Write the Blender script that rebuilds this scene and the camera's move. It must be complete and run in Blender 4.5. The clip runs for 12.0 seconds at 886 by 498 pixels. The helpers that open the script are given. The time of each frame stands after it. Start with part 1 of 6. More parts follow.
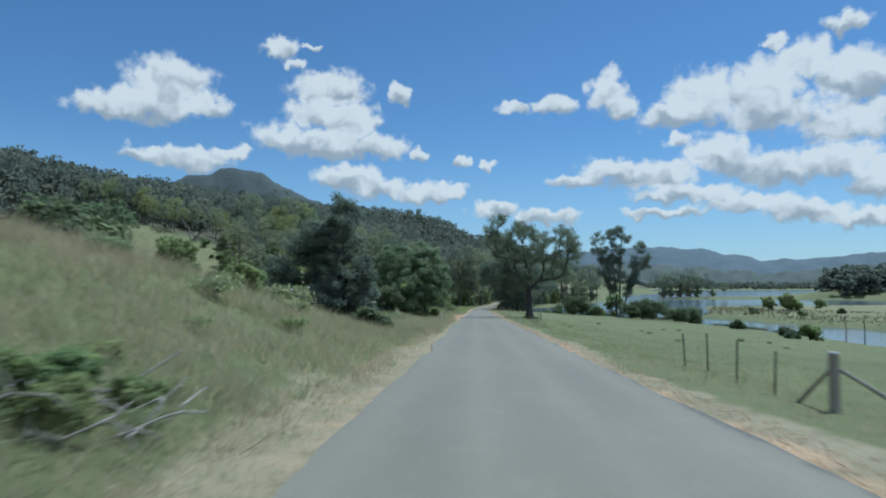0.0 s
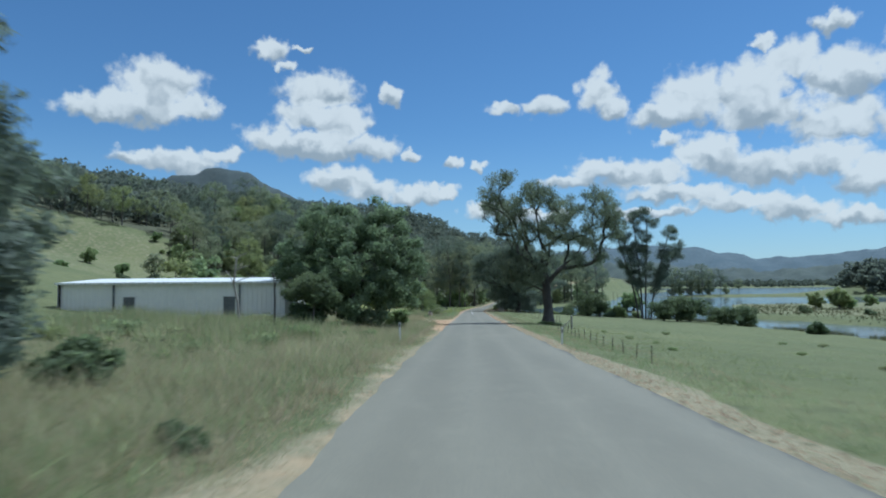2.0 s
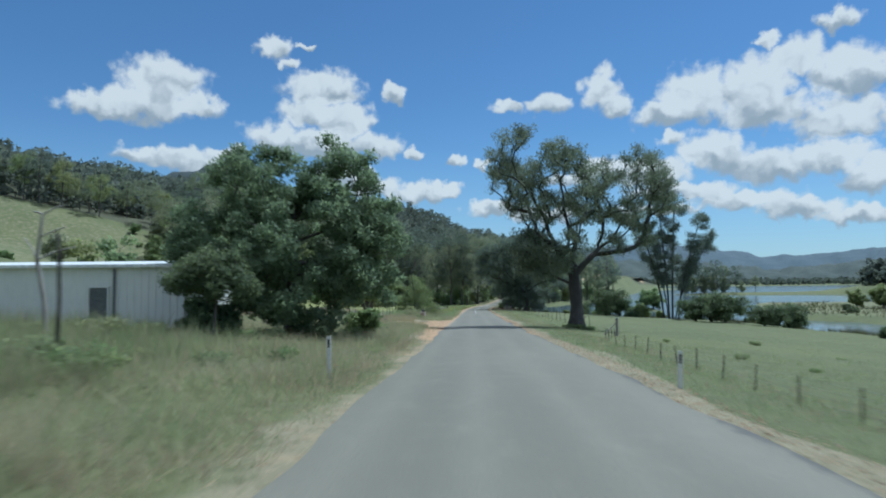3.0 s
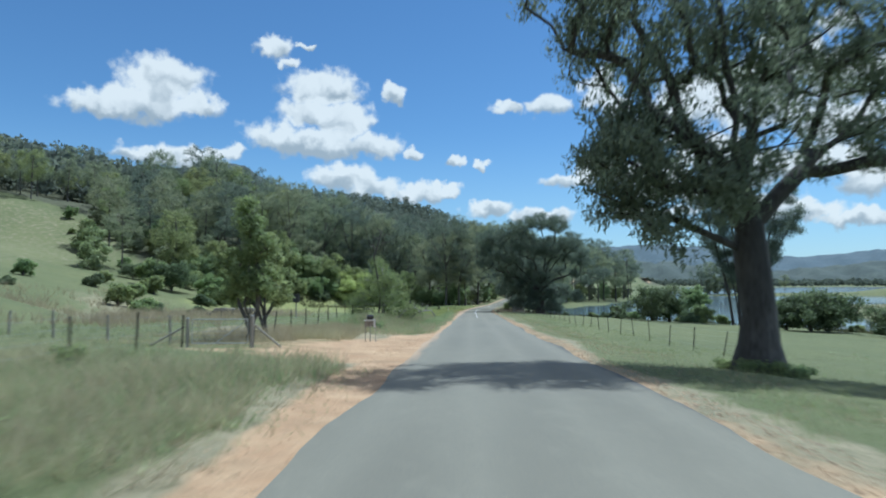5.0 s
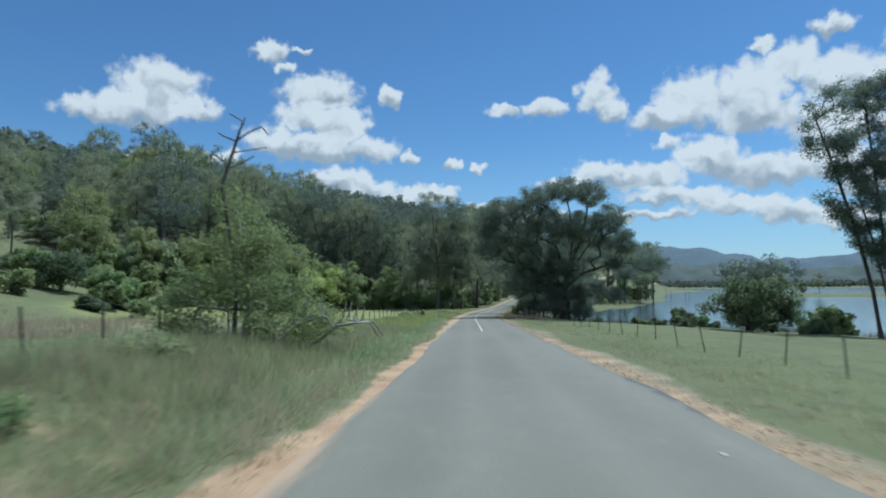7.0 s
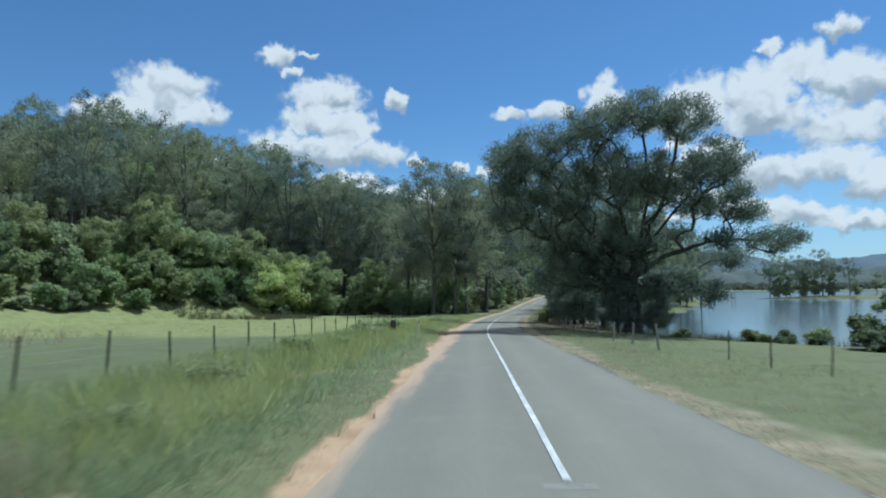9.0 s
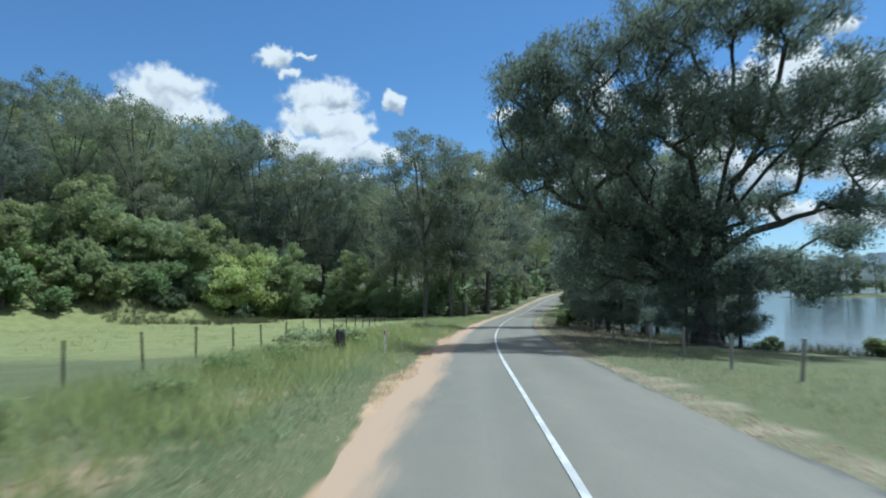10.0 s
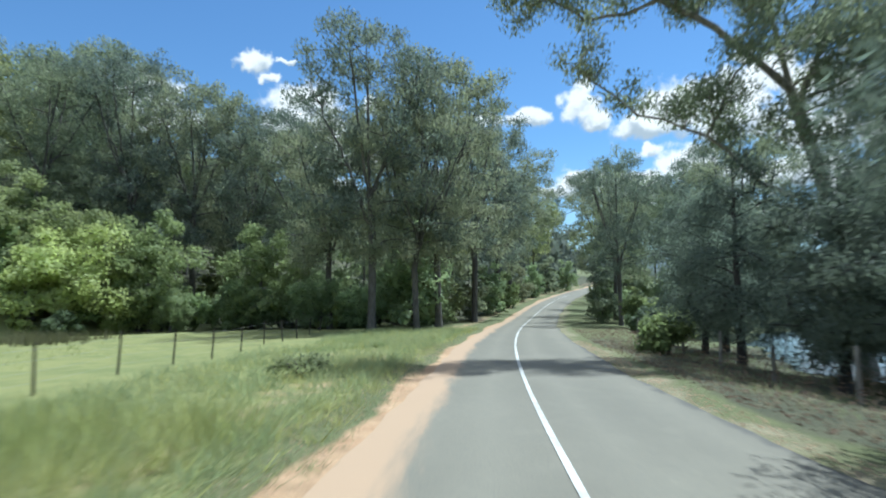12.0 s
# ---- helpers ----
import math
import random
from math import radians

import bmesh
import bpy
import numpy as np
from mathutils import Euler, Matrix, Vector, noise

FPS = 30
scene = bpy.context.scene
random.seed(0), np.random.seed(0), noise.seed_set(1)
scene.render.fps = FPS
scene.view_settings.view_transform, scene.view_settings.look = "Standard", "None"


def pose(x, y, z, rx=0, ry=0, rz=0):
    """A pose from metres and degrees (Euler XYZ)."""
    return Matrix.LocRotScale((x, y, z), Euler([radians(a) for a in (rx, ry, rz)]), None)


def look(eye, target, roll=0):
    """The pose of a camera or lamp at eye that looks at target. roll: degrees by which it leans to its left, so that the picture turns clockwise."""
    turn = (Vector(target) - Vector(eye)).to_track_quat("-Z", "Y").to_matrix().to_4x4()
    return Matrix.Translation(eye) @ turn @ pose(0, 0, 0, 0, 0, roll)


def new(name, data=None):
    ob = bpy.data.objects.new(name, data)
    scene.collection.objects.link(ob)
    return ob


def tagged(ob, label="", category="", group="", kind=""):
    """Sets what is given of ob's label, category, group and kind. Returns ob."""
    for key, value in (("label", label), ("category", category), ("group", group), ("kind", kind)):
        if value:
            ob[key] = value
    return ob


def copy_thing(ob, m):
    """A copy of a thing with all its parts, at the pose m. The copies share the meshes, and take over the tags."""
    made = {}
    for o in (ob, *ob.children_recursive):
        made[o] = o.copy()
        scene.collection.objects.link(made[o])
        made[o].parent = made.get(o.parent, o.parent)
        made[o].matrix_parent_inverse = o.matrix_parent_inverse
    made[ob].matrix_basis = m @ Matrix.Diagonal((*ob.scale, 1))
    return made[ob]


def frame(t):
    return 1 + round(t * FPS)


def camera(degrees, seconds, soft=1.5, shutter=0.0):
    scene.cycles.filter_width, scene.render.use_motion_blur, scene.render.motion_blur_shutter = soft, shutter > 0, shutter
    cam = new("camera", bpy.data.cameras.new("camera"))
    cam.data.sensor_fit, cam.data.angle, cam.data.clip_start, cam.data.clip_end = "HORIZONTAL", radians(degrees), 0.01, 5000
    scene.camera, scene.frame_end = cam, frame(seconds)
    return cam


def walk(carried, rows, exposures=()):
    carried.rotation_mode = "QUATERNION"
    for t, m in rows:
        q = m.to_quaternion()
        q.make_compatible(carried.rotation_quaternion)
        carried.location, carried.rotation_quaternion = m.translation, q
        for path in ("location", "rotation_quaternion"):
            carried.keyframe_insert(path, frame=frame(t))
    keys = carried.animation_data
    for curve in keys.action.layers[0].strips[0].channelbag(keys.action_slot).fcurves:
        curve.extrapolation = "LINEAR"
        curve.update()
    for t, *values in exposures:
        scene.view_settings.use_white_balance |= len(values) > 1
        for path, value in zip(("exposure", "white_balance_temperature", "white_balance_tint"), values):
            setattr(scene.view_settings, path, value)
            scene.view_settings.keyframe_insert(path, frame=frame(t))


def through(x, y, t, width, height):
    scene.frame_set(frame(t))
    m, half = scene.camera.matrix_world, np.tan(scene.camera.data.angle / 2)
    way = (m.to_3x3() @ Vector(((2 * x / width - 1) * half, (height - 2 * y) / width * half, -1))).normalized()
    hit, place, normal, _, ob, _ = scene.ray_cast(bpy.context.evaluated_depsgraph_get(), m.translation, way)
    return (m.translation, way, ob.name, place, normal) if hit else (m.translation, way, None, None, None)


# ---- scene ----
PATH = [
    (0, pose(0, 0, 1.8, 92.98, 0, 2.85)),
    (0.5, pose(0, 8.4, 1.492, 93.02, 0.1, 2.69)),
    (1, pose(0, 16.8, 1.184, 93.05, 0.2, 2.44)),
    (1.5, pose(0, 25.2, 0.875, 93.08, 0.35, 2.24)),
    (2, pose(0, 33.6, 0.567, 93.08, 0.5, 2.18)),
    (2.5, pose(0, 42, 0.259, 93, 0.5, 2.21)),
    (3, pose(0, 50.4, -0.049, 92.9, 0.4, 2.43)),
    (5, pose(0, 84, -1.282, 92.93, 0.1, 2.33)),
    (5.5, pose(0, 92.4, -1.591, 92.98, 0.2, 2.08)),
    (6, pose(0, 100.8, -1.899, 93.03, 0.35, 1.88)),
    (6.5, pose(0, 109.2, -2.207, 93.13, 0.4, 1.91)),
    (7, pose(0, 117.6, -2.515, 93.24, 0.35, 2.09)),
    (9, pose(0.05, 151.2, -3.492, 93.56, 0.4, 2.65)),
    (9.5, pose(0, 159.6, -3.735, 93.58, 0.55, 2.63)),
    (10, pose(-0.04, 168, -3.978, 93.63, 0.65, 2.52)),
    (10.5, pose(-0.06, 176.4, -4.222, 93.7, 0.7, 2.33)),
    (11, pose(-0.02, 184.8, -4.465, 93.83, 0.8, 2.03)),
    (11.5, pose(0.08, 193.2, -4.708, 93.98, 0.9, 1.54)),
    (12, pose(0.21, 201.6, -4.952, 94.08, 0.9, 0.85)),
]
cam = camera(69.3, 12.0, soft=1.9, shutter=0.35)
# the phone's picture is cool, and brightens under the trees
walk(cam, PATH, exposures=[(0, -0.04, 5120, 0), (4.0, -0.04, 5120, 0), (4.9, 0.16, 5150, 0), (5.5, 0.30, 5230, 0), (6.0, 0.14, 5190, 0), (6.5, 0.0, 5120, 0), (9, 0.07, 5110, 0), (10.0, 0.24, 5160, 0), (10.5, 0.44, 5200, 0), (11.2, 0.66, 5340, 0), (12, 0.62, 5330, 0)])

# ---- light ----
SUN_ELEV, SUN_AZ = 65.0, 54.0     # azimuth clockwise from straight ahead (+y)
sun_way = Vector((math.sin(radians(SUN_AZ)) * math.cos(radians(SUN_ELEV)),
                  math.cos(radians(SUN_AZ)) * math.cos(radians(SUN_ELEV)),
                  math.sin(radians(SUN_ELEV))))
sun = new("sun", bpy.data.lights.new("sun", "SUN"))
sun.data.energy, sun.data.angle, sun.data.color = 4.6, radians(0.53), (1.0, 0.96, 0.88)
sun.matrix_world = look(sun_way * 100, (0, 0, 0))

# cumulus clouds: azimuth, elevation, half width, half height, in degrees
LEFT_CLOUDS = [(-17.2, 19.9, 1.8, 1.0), (-15.9, 18.7, 0.9, 0.5), (-14.5, 20.0, 0.8, 0.3), (-13.1, 16.7, 3.7, 1.7), (-14, 14.6, 3, 1.3), (-16.8, 12.4, 2.9, 1.4),
               (-13.1, 12, 4.5, 1.4), (-26.4, 16.3, 3.6, 2), (-27.7, 14.4, 4.4, 1.6), (-23.6, 14.7, 2.3, 1.2), (-30.2, 13.9, 3.5, 0.9), (-24.7, 10.2, 3.1, 1),
               (-21.2, 11, 1.8, 0.7), (-27.6, 10.3, 2.2, 0.8)]
MIDDLE_CLOUDS = [(-11.1, 14.1, 3.1, 1.7), (-8.7, 12, 2.8, 1.2), (-6.7, 16.4, 1.1, 0.9), (-4.9, 11.4, 0.8, 0.6), (-1.2, 10.8, 0.9, 0.55), (1.3, 10.3, 0.8, 0.4),
                 (-11.1, 9.3, 3.4, 1.2), (-8.7, 8.3, 3, 1), (-4.7, 7.9, 2.5, 1), (-1.9, 8.3, 1.8, 0.6), (1.9, 6.6, 2.3, 0.8), (6.3, 5.8, 3, 0.8),
                 (3.4, 15.3, 1.8, 0.7), (7.2, 15.3, 2, 1.1), (9, 8.9, 2.4, 0.7)]
RIGHT_LOW_CLOUDS = [(11.9, 9.6, 2.9, 1.2), (15.5, 9, 4.2, 1.4), (20.5, 10.5, 3.1, 1.8), (24.7, 9.1, 4.2, 1.5), (28.7, 9.3, 3.6, 1.5), (31.9, 7.8, 2.3, 1.7),
                    (18.4, 7.4, 4.5, 0.8), (22.8, 6.4, 4.7, 0.9), (27, 5.6, 3.6, 0.9), (30.6, 4.8, 3.2, 0.8), (16.1, 5.9, 3.6, 0.5), (38.5, 8.5, 4.5, 1.6)]
RIGHT_HIGH_CLOUDS = [(11.8, 16.1, 1.8, 1.9), (13, 14.8, 1.3, 1.1), (16.9, 13.9, 2.8, 0.9), (19.6, 15.2, 3.3, 2.3), (17.4, 13.9, 3.2, 1.2), (23.8, 15.3, 3.4, 2.4),
                     (26.7, 17.1, 2.4, 1.7), (30.4, 15.4, 3.1, 2.1), (24.6, 13.4, 4.6, 1.5), (29.7, 12.2, 3.6, 1.7), (24.8, 18.8, 1, 0.6), (29.8, 19.3, 1.4, 0.8),
                     (17.5, 11.8, 1.1, 0.6), (35.5, 11.2, 3.5, 2), (36, 17.2, 3, 1.5)]


def build_world():
    world = bpy.data.worlds.new("sky")
    scene.world = world
    world.use_nodes = True
    nt = world.node_tree
    nt.nodes.clear()

    def node(kind, **sets):
        n = nt.nodes.new(kind)
        for k, v in sets.items():
            setattr(n, k, v)
        return n

    def wire(sock, value):
        if isinstance(value, (int, float, tuple)):
            sock.default_value = value
        else:
            nt.links.new(value, sock)

    def m(op, a, b=0.0, c=0.0):
        n = node("ShaderNodeMath", operation=op)
        for i, v in enumerate((a, b, c)):
            wire(n.inputs[i], v)
        return n.outputs[0]

    def vm(op, a, b=(0, 0, 0), out=0):
        n = node("ShaderNodeVectorMath", operation=op)
        wire(n.inputs[0], a)
        wire(n.inputs[1], b)
        return n.outputs[out]

    def ramp(v, lo, hi, a=0.0, b=1.0):
        n = node("ShaderNodeMapRange", interpolation_type="SMOOTHSTEP")
        for i, val in enumerate((v, lo, hi, a, b)):
            wire(n.inputs[i], val)
        return n.outputs[0]

    def mix(f, a, b):
        n = node("ShaderNodeMix", data_type="RGBA")
        wire(n.inputs[0], f)
        wire(n.inputs[6], a)
        wire(n.inputs[7], b)
        return n.outputs[2]

    sky = node("ShaderNodeTexSky", sky_type="NISHITA", sun_disc=False, sun_elevation=radians(SUN_ELEV),
               sun_rotation=radians(SUN_AZ), altitude=300.0, air_density=1.0, dust_density=0.1, ozone_density=3.6)
    way = node("ShaderNodeTexCoord").outputs["Generated"]
    sep = node("ShaderNodeSeparateXYZ")
    wire(sep.inputs[0], way)
    az = m("MULTIPLY", m("ARCTAN2", sep.outputs[0], sep.outputs[1]), 57.2958)
    el = m("MULTIPLY", m("ARCSINE", sep.outputs[2]), 57.2958)
    comb = node("ShaderNodeCombineXYZ")
    wire(comb.inputs[0], az)
    wire(comb.inputs[1], el)
    here = comb.outputs[0]
    warp_n = node("ShaderNodeTexNoise", noise_dimensions="2D")
    wire(warp_n.inputs["Vector"], here)
    wire(warp_n.inputs["Scale"], 0.55)
    wire(warp_n.inputs["Detail"], 4.0)
    wire(warp_n.inputs["Roughness"], 0.5)
    warp = vm("MULTIPLY", vm("SUBTRACT", warp_n.outputs["Color"], (0.5, 0.5, 0.5)), (2.4, 2.0, 0.0))
    there = vm("ADD", here, warp)
    top, weigh, total = None, None, None
    for a, e, w, h in LEFT_CLOUDS + MIDDLE_CLOUDS + RIGHT_LOW_CLOUDS + RIGHT_HIGH_CLOUDS:
        local = vm("MULTIPLY", vm("SUBTRACT", there, (a, e, 0.0)), (1 / w, 1 / h, 0.0))
        inside = m("SUBTRACT", 1.25, vm("LENGTH", local, out=1))
        pos = m("MAXIMUM", inside, 0.0)
        high = node("ShaderNodeSeparateXYZ")
        wire(high.inputs[0], local)
        top = inside if top is None else m("MAXIMUM", top, inside)
        weigh = m("MULTIPLY", pos, high.outputs[1]) if weigh is None else m("MULTIPLY_ADD", pos, high.outputs[1], weigh)
        total = pos if total is None else m("ADD", total, pos)
    puff = node("ShaderNodeTexNoise", noise_dimensions="2D")
    wire(puff.inputs["Vector"], here)
    wire(puff.inputs["Scale"], 0.9)
    wire(puff.inputs["Detail"], 4.0)
    wire(puff.inputs["Roughness"], 0.5)
    rough = m("SUBTRACT", puff.outputs["Fac"], 0.5)
    # broad billows, lit from the sun's side
    lobes = []
    for shift in ((0.0, 0.0, 0.0), (0.5, 0.9, 0.0)):
        lobe = node("ShaderNodeTexNoise", noise_dimensions="2D")
        wire(lobe.inputs["Vector"], vm("ADD", there, shift))
        wire(lobe.inputs["Scale"], 0.42)
        wire(lobe.inputs["Detail"], 2.0)
        wire(lobe.inputs["Roughness"], 0.4)
        lobes.append(lobe.outputs["Fac"])
    billow = m("SUBTRACT", lobes[0], lobes[1])
    # fair-weather cloud added over the unseen rest of the sky, thickened to lift shade
    rest = node("ShaderNodeTexNoise", noise_dimensions="3D")
    wire(rest.inputs["Vector"], way)
    wire(rest.inputs["Scale"], 6.0)
    wire(rest.inputs["Detail"], 8.0)
    beyond = m("MULTIPLY", m("MAXIMUM", ramp(m("ABSOLUTE", az), 40.0, 50.0), ramp(el, 26.0, 34.0)), ramp(el, 2.0, 8.0))
    other = m("MULTIPLY", ramp(rest.outputs["Fac"], 0.45, 0.55), beyond)
    dense = m("MAXIMUM", ramp(m("MULTIPLY_ADD", rough, 0.7, top), 0.10, 0.60), other)
    upness = m("DIVIDE", weigh, m("ADD", total, 0.05))
    lit = ramp(m("MULTIPLY_ADD", billow, 1.3, m("MULTIPLY_ADD", rough, 0.35, upness)), -0.72, 0.20)
    cloud = mix(lit, (3.9, 4.05, 4.1, 1), (8.2, 7.65, 7.0, 1))
    # pale haze low over the horizon
    low = ramp(el, -2.0, 14.0, 0.5, 0.0)
    deep = vm("MULTIPLY", sky.outputs[0], (0.84, 0.91, 0.94))
    air = mix(low, deep, (4.2, 5.4, 6.3, 1))
    full = mix(m("MULTIPLY", dense, 0.94), air, cloud)
    bg = node("ShaderNodeBackground")
    wire(bg.inputs["Color"], full)
    wire(bg.inputs["Strength"], 0.095)
    out = node("ShaderNodeOutputWorld")
    wire(out.inputs[0], bg.outputs[0])


build_world()


# ---- materials ----
def material(name):
    mat = bpy.data.materials.new(name)
    mat.use_nodes = True
    nt = mat.node_tree
    return mat, nt, nt.nodes["Principled BSDF"]


def add(nt, kind, **sets):
    n = nt.nodes.new(kind)
    for k, v in sets.items():
        setattr(n, k, v)
    return n


def noise_of(nt, scale, detail=5.0, coords=None, stretch=None, rough=0.55):
    n = add(nt, "ShaderNodeTexNoise")
    n.inputs["Scale"].default_value, n.inputs["Detail"].default_value, n.inputs["Roughness"].default_value = scale, detail, rough
    if coords is None:
        coords = add(nt, "ShaderNodeTexCoord").outputs["Object"]
    if stretch:
        mp = add(nt, "ShaderNodeMapping")
        mp.inputs["Scale"].default_value = stretch
        nt.links.new(coords, mp.inputs[0])
        coords = mp.outputs[0]
    nt.links.new(coords, n.inputs["Vector"])
    return n.outputs["Fac"]


def blend(nt, fac, a, b):
    n = add(nt, "ShaderNodeMix", data_type="RGBA")
    for sock, v in ((n.inputs[0], fac), (n.inputs[6], a), (n.inputs[7], b)):
        if isinstance(v, (tuple, float, int)):
            sock.default_value = (*v, 1) if isinstance(v, tuple) and len(v) == 3 else v
        else:
            nt.links.new(v, sock)
    return n.outputs[2]


def steps(nt, v, lo, hi):
    n = add(nt, "ShaderNodeMapRange", interpolation_type="SMOOTHSTEP")
    nt.links.new(v, n.inputs[0])
    n.inputs[1].default_value, n.inputs[2].default_value = lo, hi
    return n.outputs[0]


def bumped(nt, bsdf, height, strength, distance):
    n = add(nt, "ShaderNodeBump")
    n.inputs["Strength"].default_value, n.inputs["Distance"].default_value = strength, distance
    nt.links.new(height, n.inputs["Height"])
    nt.links.new(n.outputs[0], bsdf.inputs["Normal"])


def plain(name, dark, light, scale=4.0, rough=0.8, metal=0.0, bump=0.3, dist=0.01, stretch=None, speck=0.7):
    """A surface of two tones, mottled at two scales."""
    mat, nt, b = material(name)
    n1 = noise_of(nt, scale, stretch=stretch)
    n2 = noise_of(nt, scale * 9, 3.0, stretch=stretch)
    c = blend(nt, steps(nt, n1, 0.3, 0.7), dark, light)
    c = blend(nt, steps(nt, n2, 0.35, 0.8), c, tuple(v * speck for v in dark))
    nt.links.new(c, b.inputs["Base Color"])
    b.inputs["Roughness"].default_value, b.inputs["Metallic"].default_value = rough, metal
    if bump:
        bumped(nt, b, n2, bump, dist)
    return mat


def leafage(name, dark, light, gloss=0.55, through=0.6):
    mat, nt, b = material(name)
    where = add(nt, "ShaderNodeNewGeometry")
    info = add(nt, "ShaderNodeObjectInfo")
    n1 = noise_of(nt, 0.45, 3.0, where.outputs["Position"])
    c = blend(nt, steps(nt, n1, 0.3, 0.7), dark, light)
    isl = add(nt, "ShaderNodeHueSaturation")
    vary = add(nt, "ShaderNodeMapRange")
    nt.links.new(where.outputs["Random Per Island"], vary.inputs[0])
    vary.inputs[3].default_value, vary.inputs[4].default_value = 0.84, 1.16
    nt.links.new(vary.outputs[0], isl.inputs["Value"])
    hue = add(nt, "ShaderNodeMapRange")
    nt.links.new(info.outputs["Random"], hue.inputs[0])
    hue.inputs[3].default_value, hue.inputs[4].default_value = 0.475, 0.52
    nt.links.new(hue.outputs[0], isl.inputs["Hue"])
    nt.links.new(c, isl.inputs["Color"])
    nt.links.new(isl.outputs[0], b.inputs["Base Color"])
    b.inputs["Roughness"].default_value, b.inputs["Specular IOR Level"].default_value = gloss, 0.25
    tr = add(nt, "ShaderNodeBsdfTranslucent")
    warm = blend(nt, 0.15, isl.outputs[0], (light[0] * 1.3, light[1] * 1.3, light[2] * 0.6))
    nt.links.new(warm, tr.inputs[0])
    mx = add(nt, "ShaderNodeMixShader")
    mx.inputs[0].default_value = through
    nt.links.new(b.outputs[0], mx.inputs[1])
    nt.links.new(tr.outputs[0], mx.inputs[2])
    nt.links.new(mx.outputs[0], nt.nodes["Material Output"].inputs[0])
    return mat


def asphalt_material():
    mat, nt, b = material("asphalt")
    grit = noise_of(nt, 60.0, 2.0)
    blot = noise_of(nt, 0.35, 5.0, stretch=(1.0, 0.25, 1.0))
    uv = add(nt, "ShaderNodeUVMap").outputs[0]
    sep = add(nt, "ShaderNodeSeparateXYZ")
    nt.links.new(uv, sep.inputs[0])
    track = add(nt, "ShaderNodeMath", operation="PINGPONG")     # wheel tracks along the road
    nt.links.new(sep.outputs[0], track.inputs[0])
    track.inputs[1].default_value = 0.8
    c = blend(nt, steps(nt, blot, 0.3, 0.75), (0.146, 0.135, 0.104), (0.190, 0.175, 0.135))
    c = blend(nt, steps(nt, track.outputs[0], 0.1, 1.2), c, (0.198, 0.183, 0.142))
    c = blend(nt, steps(nt, grit, 0.40, 0.75), c, (0.11, 0.104, 0.088))
    patchy = noise_of(nt, 1.7, 6.0, stretch=(1.0, 0.5, 1.0), rough=0.7)
    c = blend(nt, steps(nt, patchy, 0.46, 1.05), c, (0.216, 0.202, 0.158))
    # dark broken lip along the seal's edge
    rim = add(nt, "ShaderNodeMath", operation="MULTIPLY_ADD")
    nt.links.new(patchy, rim.inputs[0])
    rim.inputs[1].default_value = 0.9
    nt.links.new(sep.outputs[0], rim.inputs[2])
    c = blend(nt, steps(nt, rim.outputs[0], 3.20, 3.40), c, (0.085, 0.080, 0.070))
    # sand carried onto the inner edge past the driveway, wider further on
    wide = add(nt, "ShaderNodeMapRange", interpolation_type="SMOOTHSTEP")
    nt.links.new(sep.outputs[1], wide.inputs[0])
    for i, v in enumerate((138.0, 190.0, -0.05, 0.95)):
        wide.inputs[i + 1].default_value = v
    fray = add(nt, "ShaderNodeMath", operation="MULTIPLY_ADD")
    nt.links.new(noise_of(nt, 0.9, 6.0, stretch=(2.0, 0.22, 1.0), rough=0.65), fray.inputs[0])
    fray.inputs[1].default_value, fray.inputs[2].default_value = 1.2, -0.6
    over = add(nt, "ShaderNodeMath", operation="ADD")
    nt.links.new(wide.outputs[0], over.inputs[0])
    nt.links.new(fray.outputs[0], over.inputs[1])
    gap = add(nt, "ShaderNodeMath", operation="ADD")
    nt.links.new(sep.outputs[0], gap.inputs[0])
    gap.inputs[1].default_value = 2.6
    diff = add(nt, "ShaderNodeMath", operation="SUBTRACT")
    nt.links.new(over.outputs[0], diff.inputs[0])
    nt.links.new(gap.outputs[0], diff.inputs[1])
    both = add(nt, "ShaderNodeMath", operation="MULTIPLY")
    nt.links.new(steps(nt, diff.outputs[0], -0.15, 0.35), both.inputs[0])
    nt.links.new(steps(nt, sep.outputs[1], 100.0, 108.0), both.inputs[1])
    most = add(nt, "ShaderNodeMath", operation="MULTIPLY")
    nt.links.new(both.outputs[0], most.inputs[0])
    most.inputs[1].default_value = 0.85
    c = blend(nt, most.outputs[0], c, (0.40, 0.27, 0.17))
    nt.links.new(c, b.inputs["Base Color"])
    b.inputs["Roughness"].default_value = 0.75
    bumped(nt, b, grit, 0.35, 0.006)
    return mat


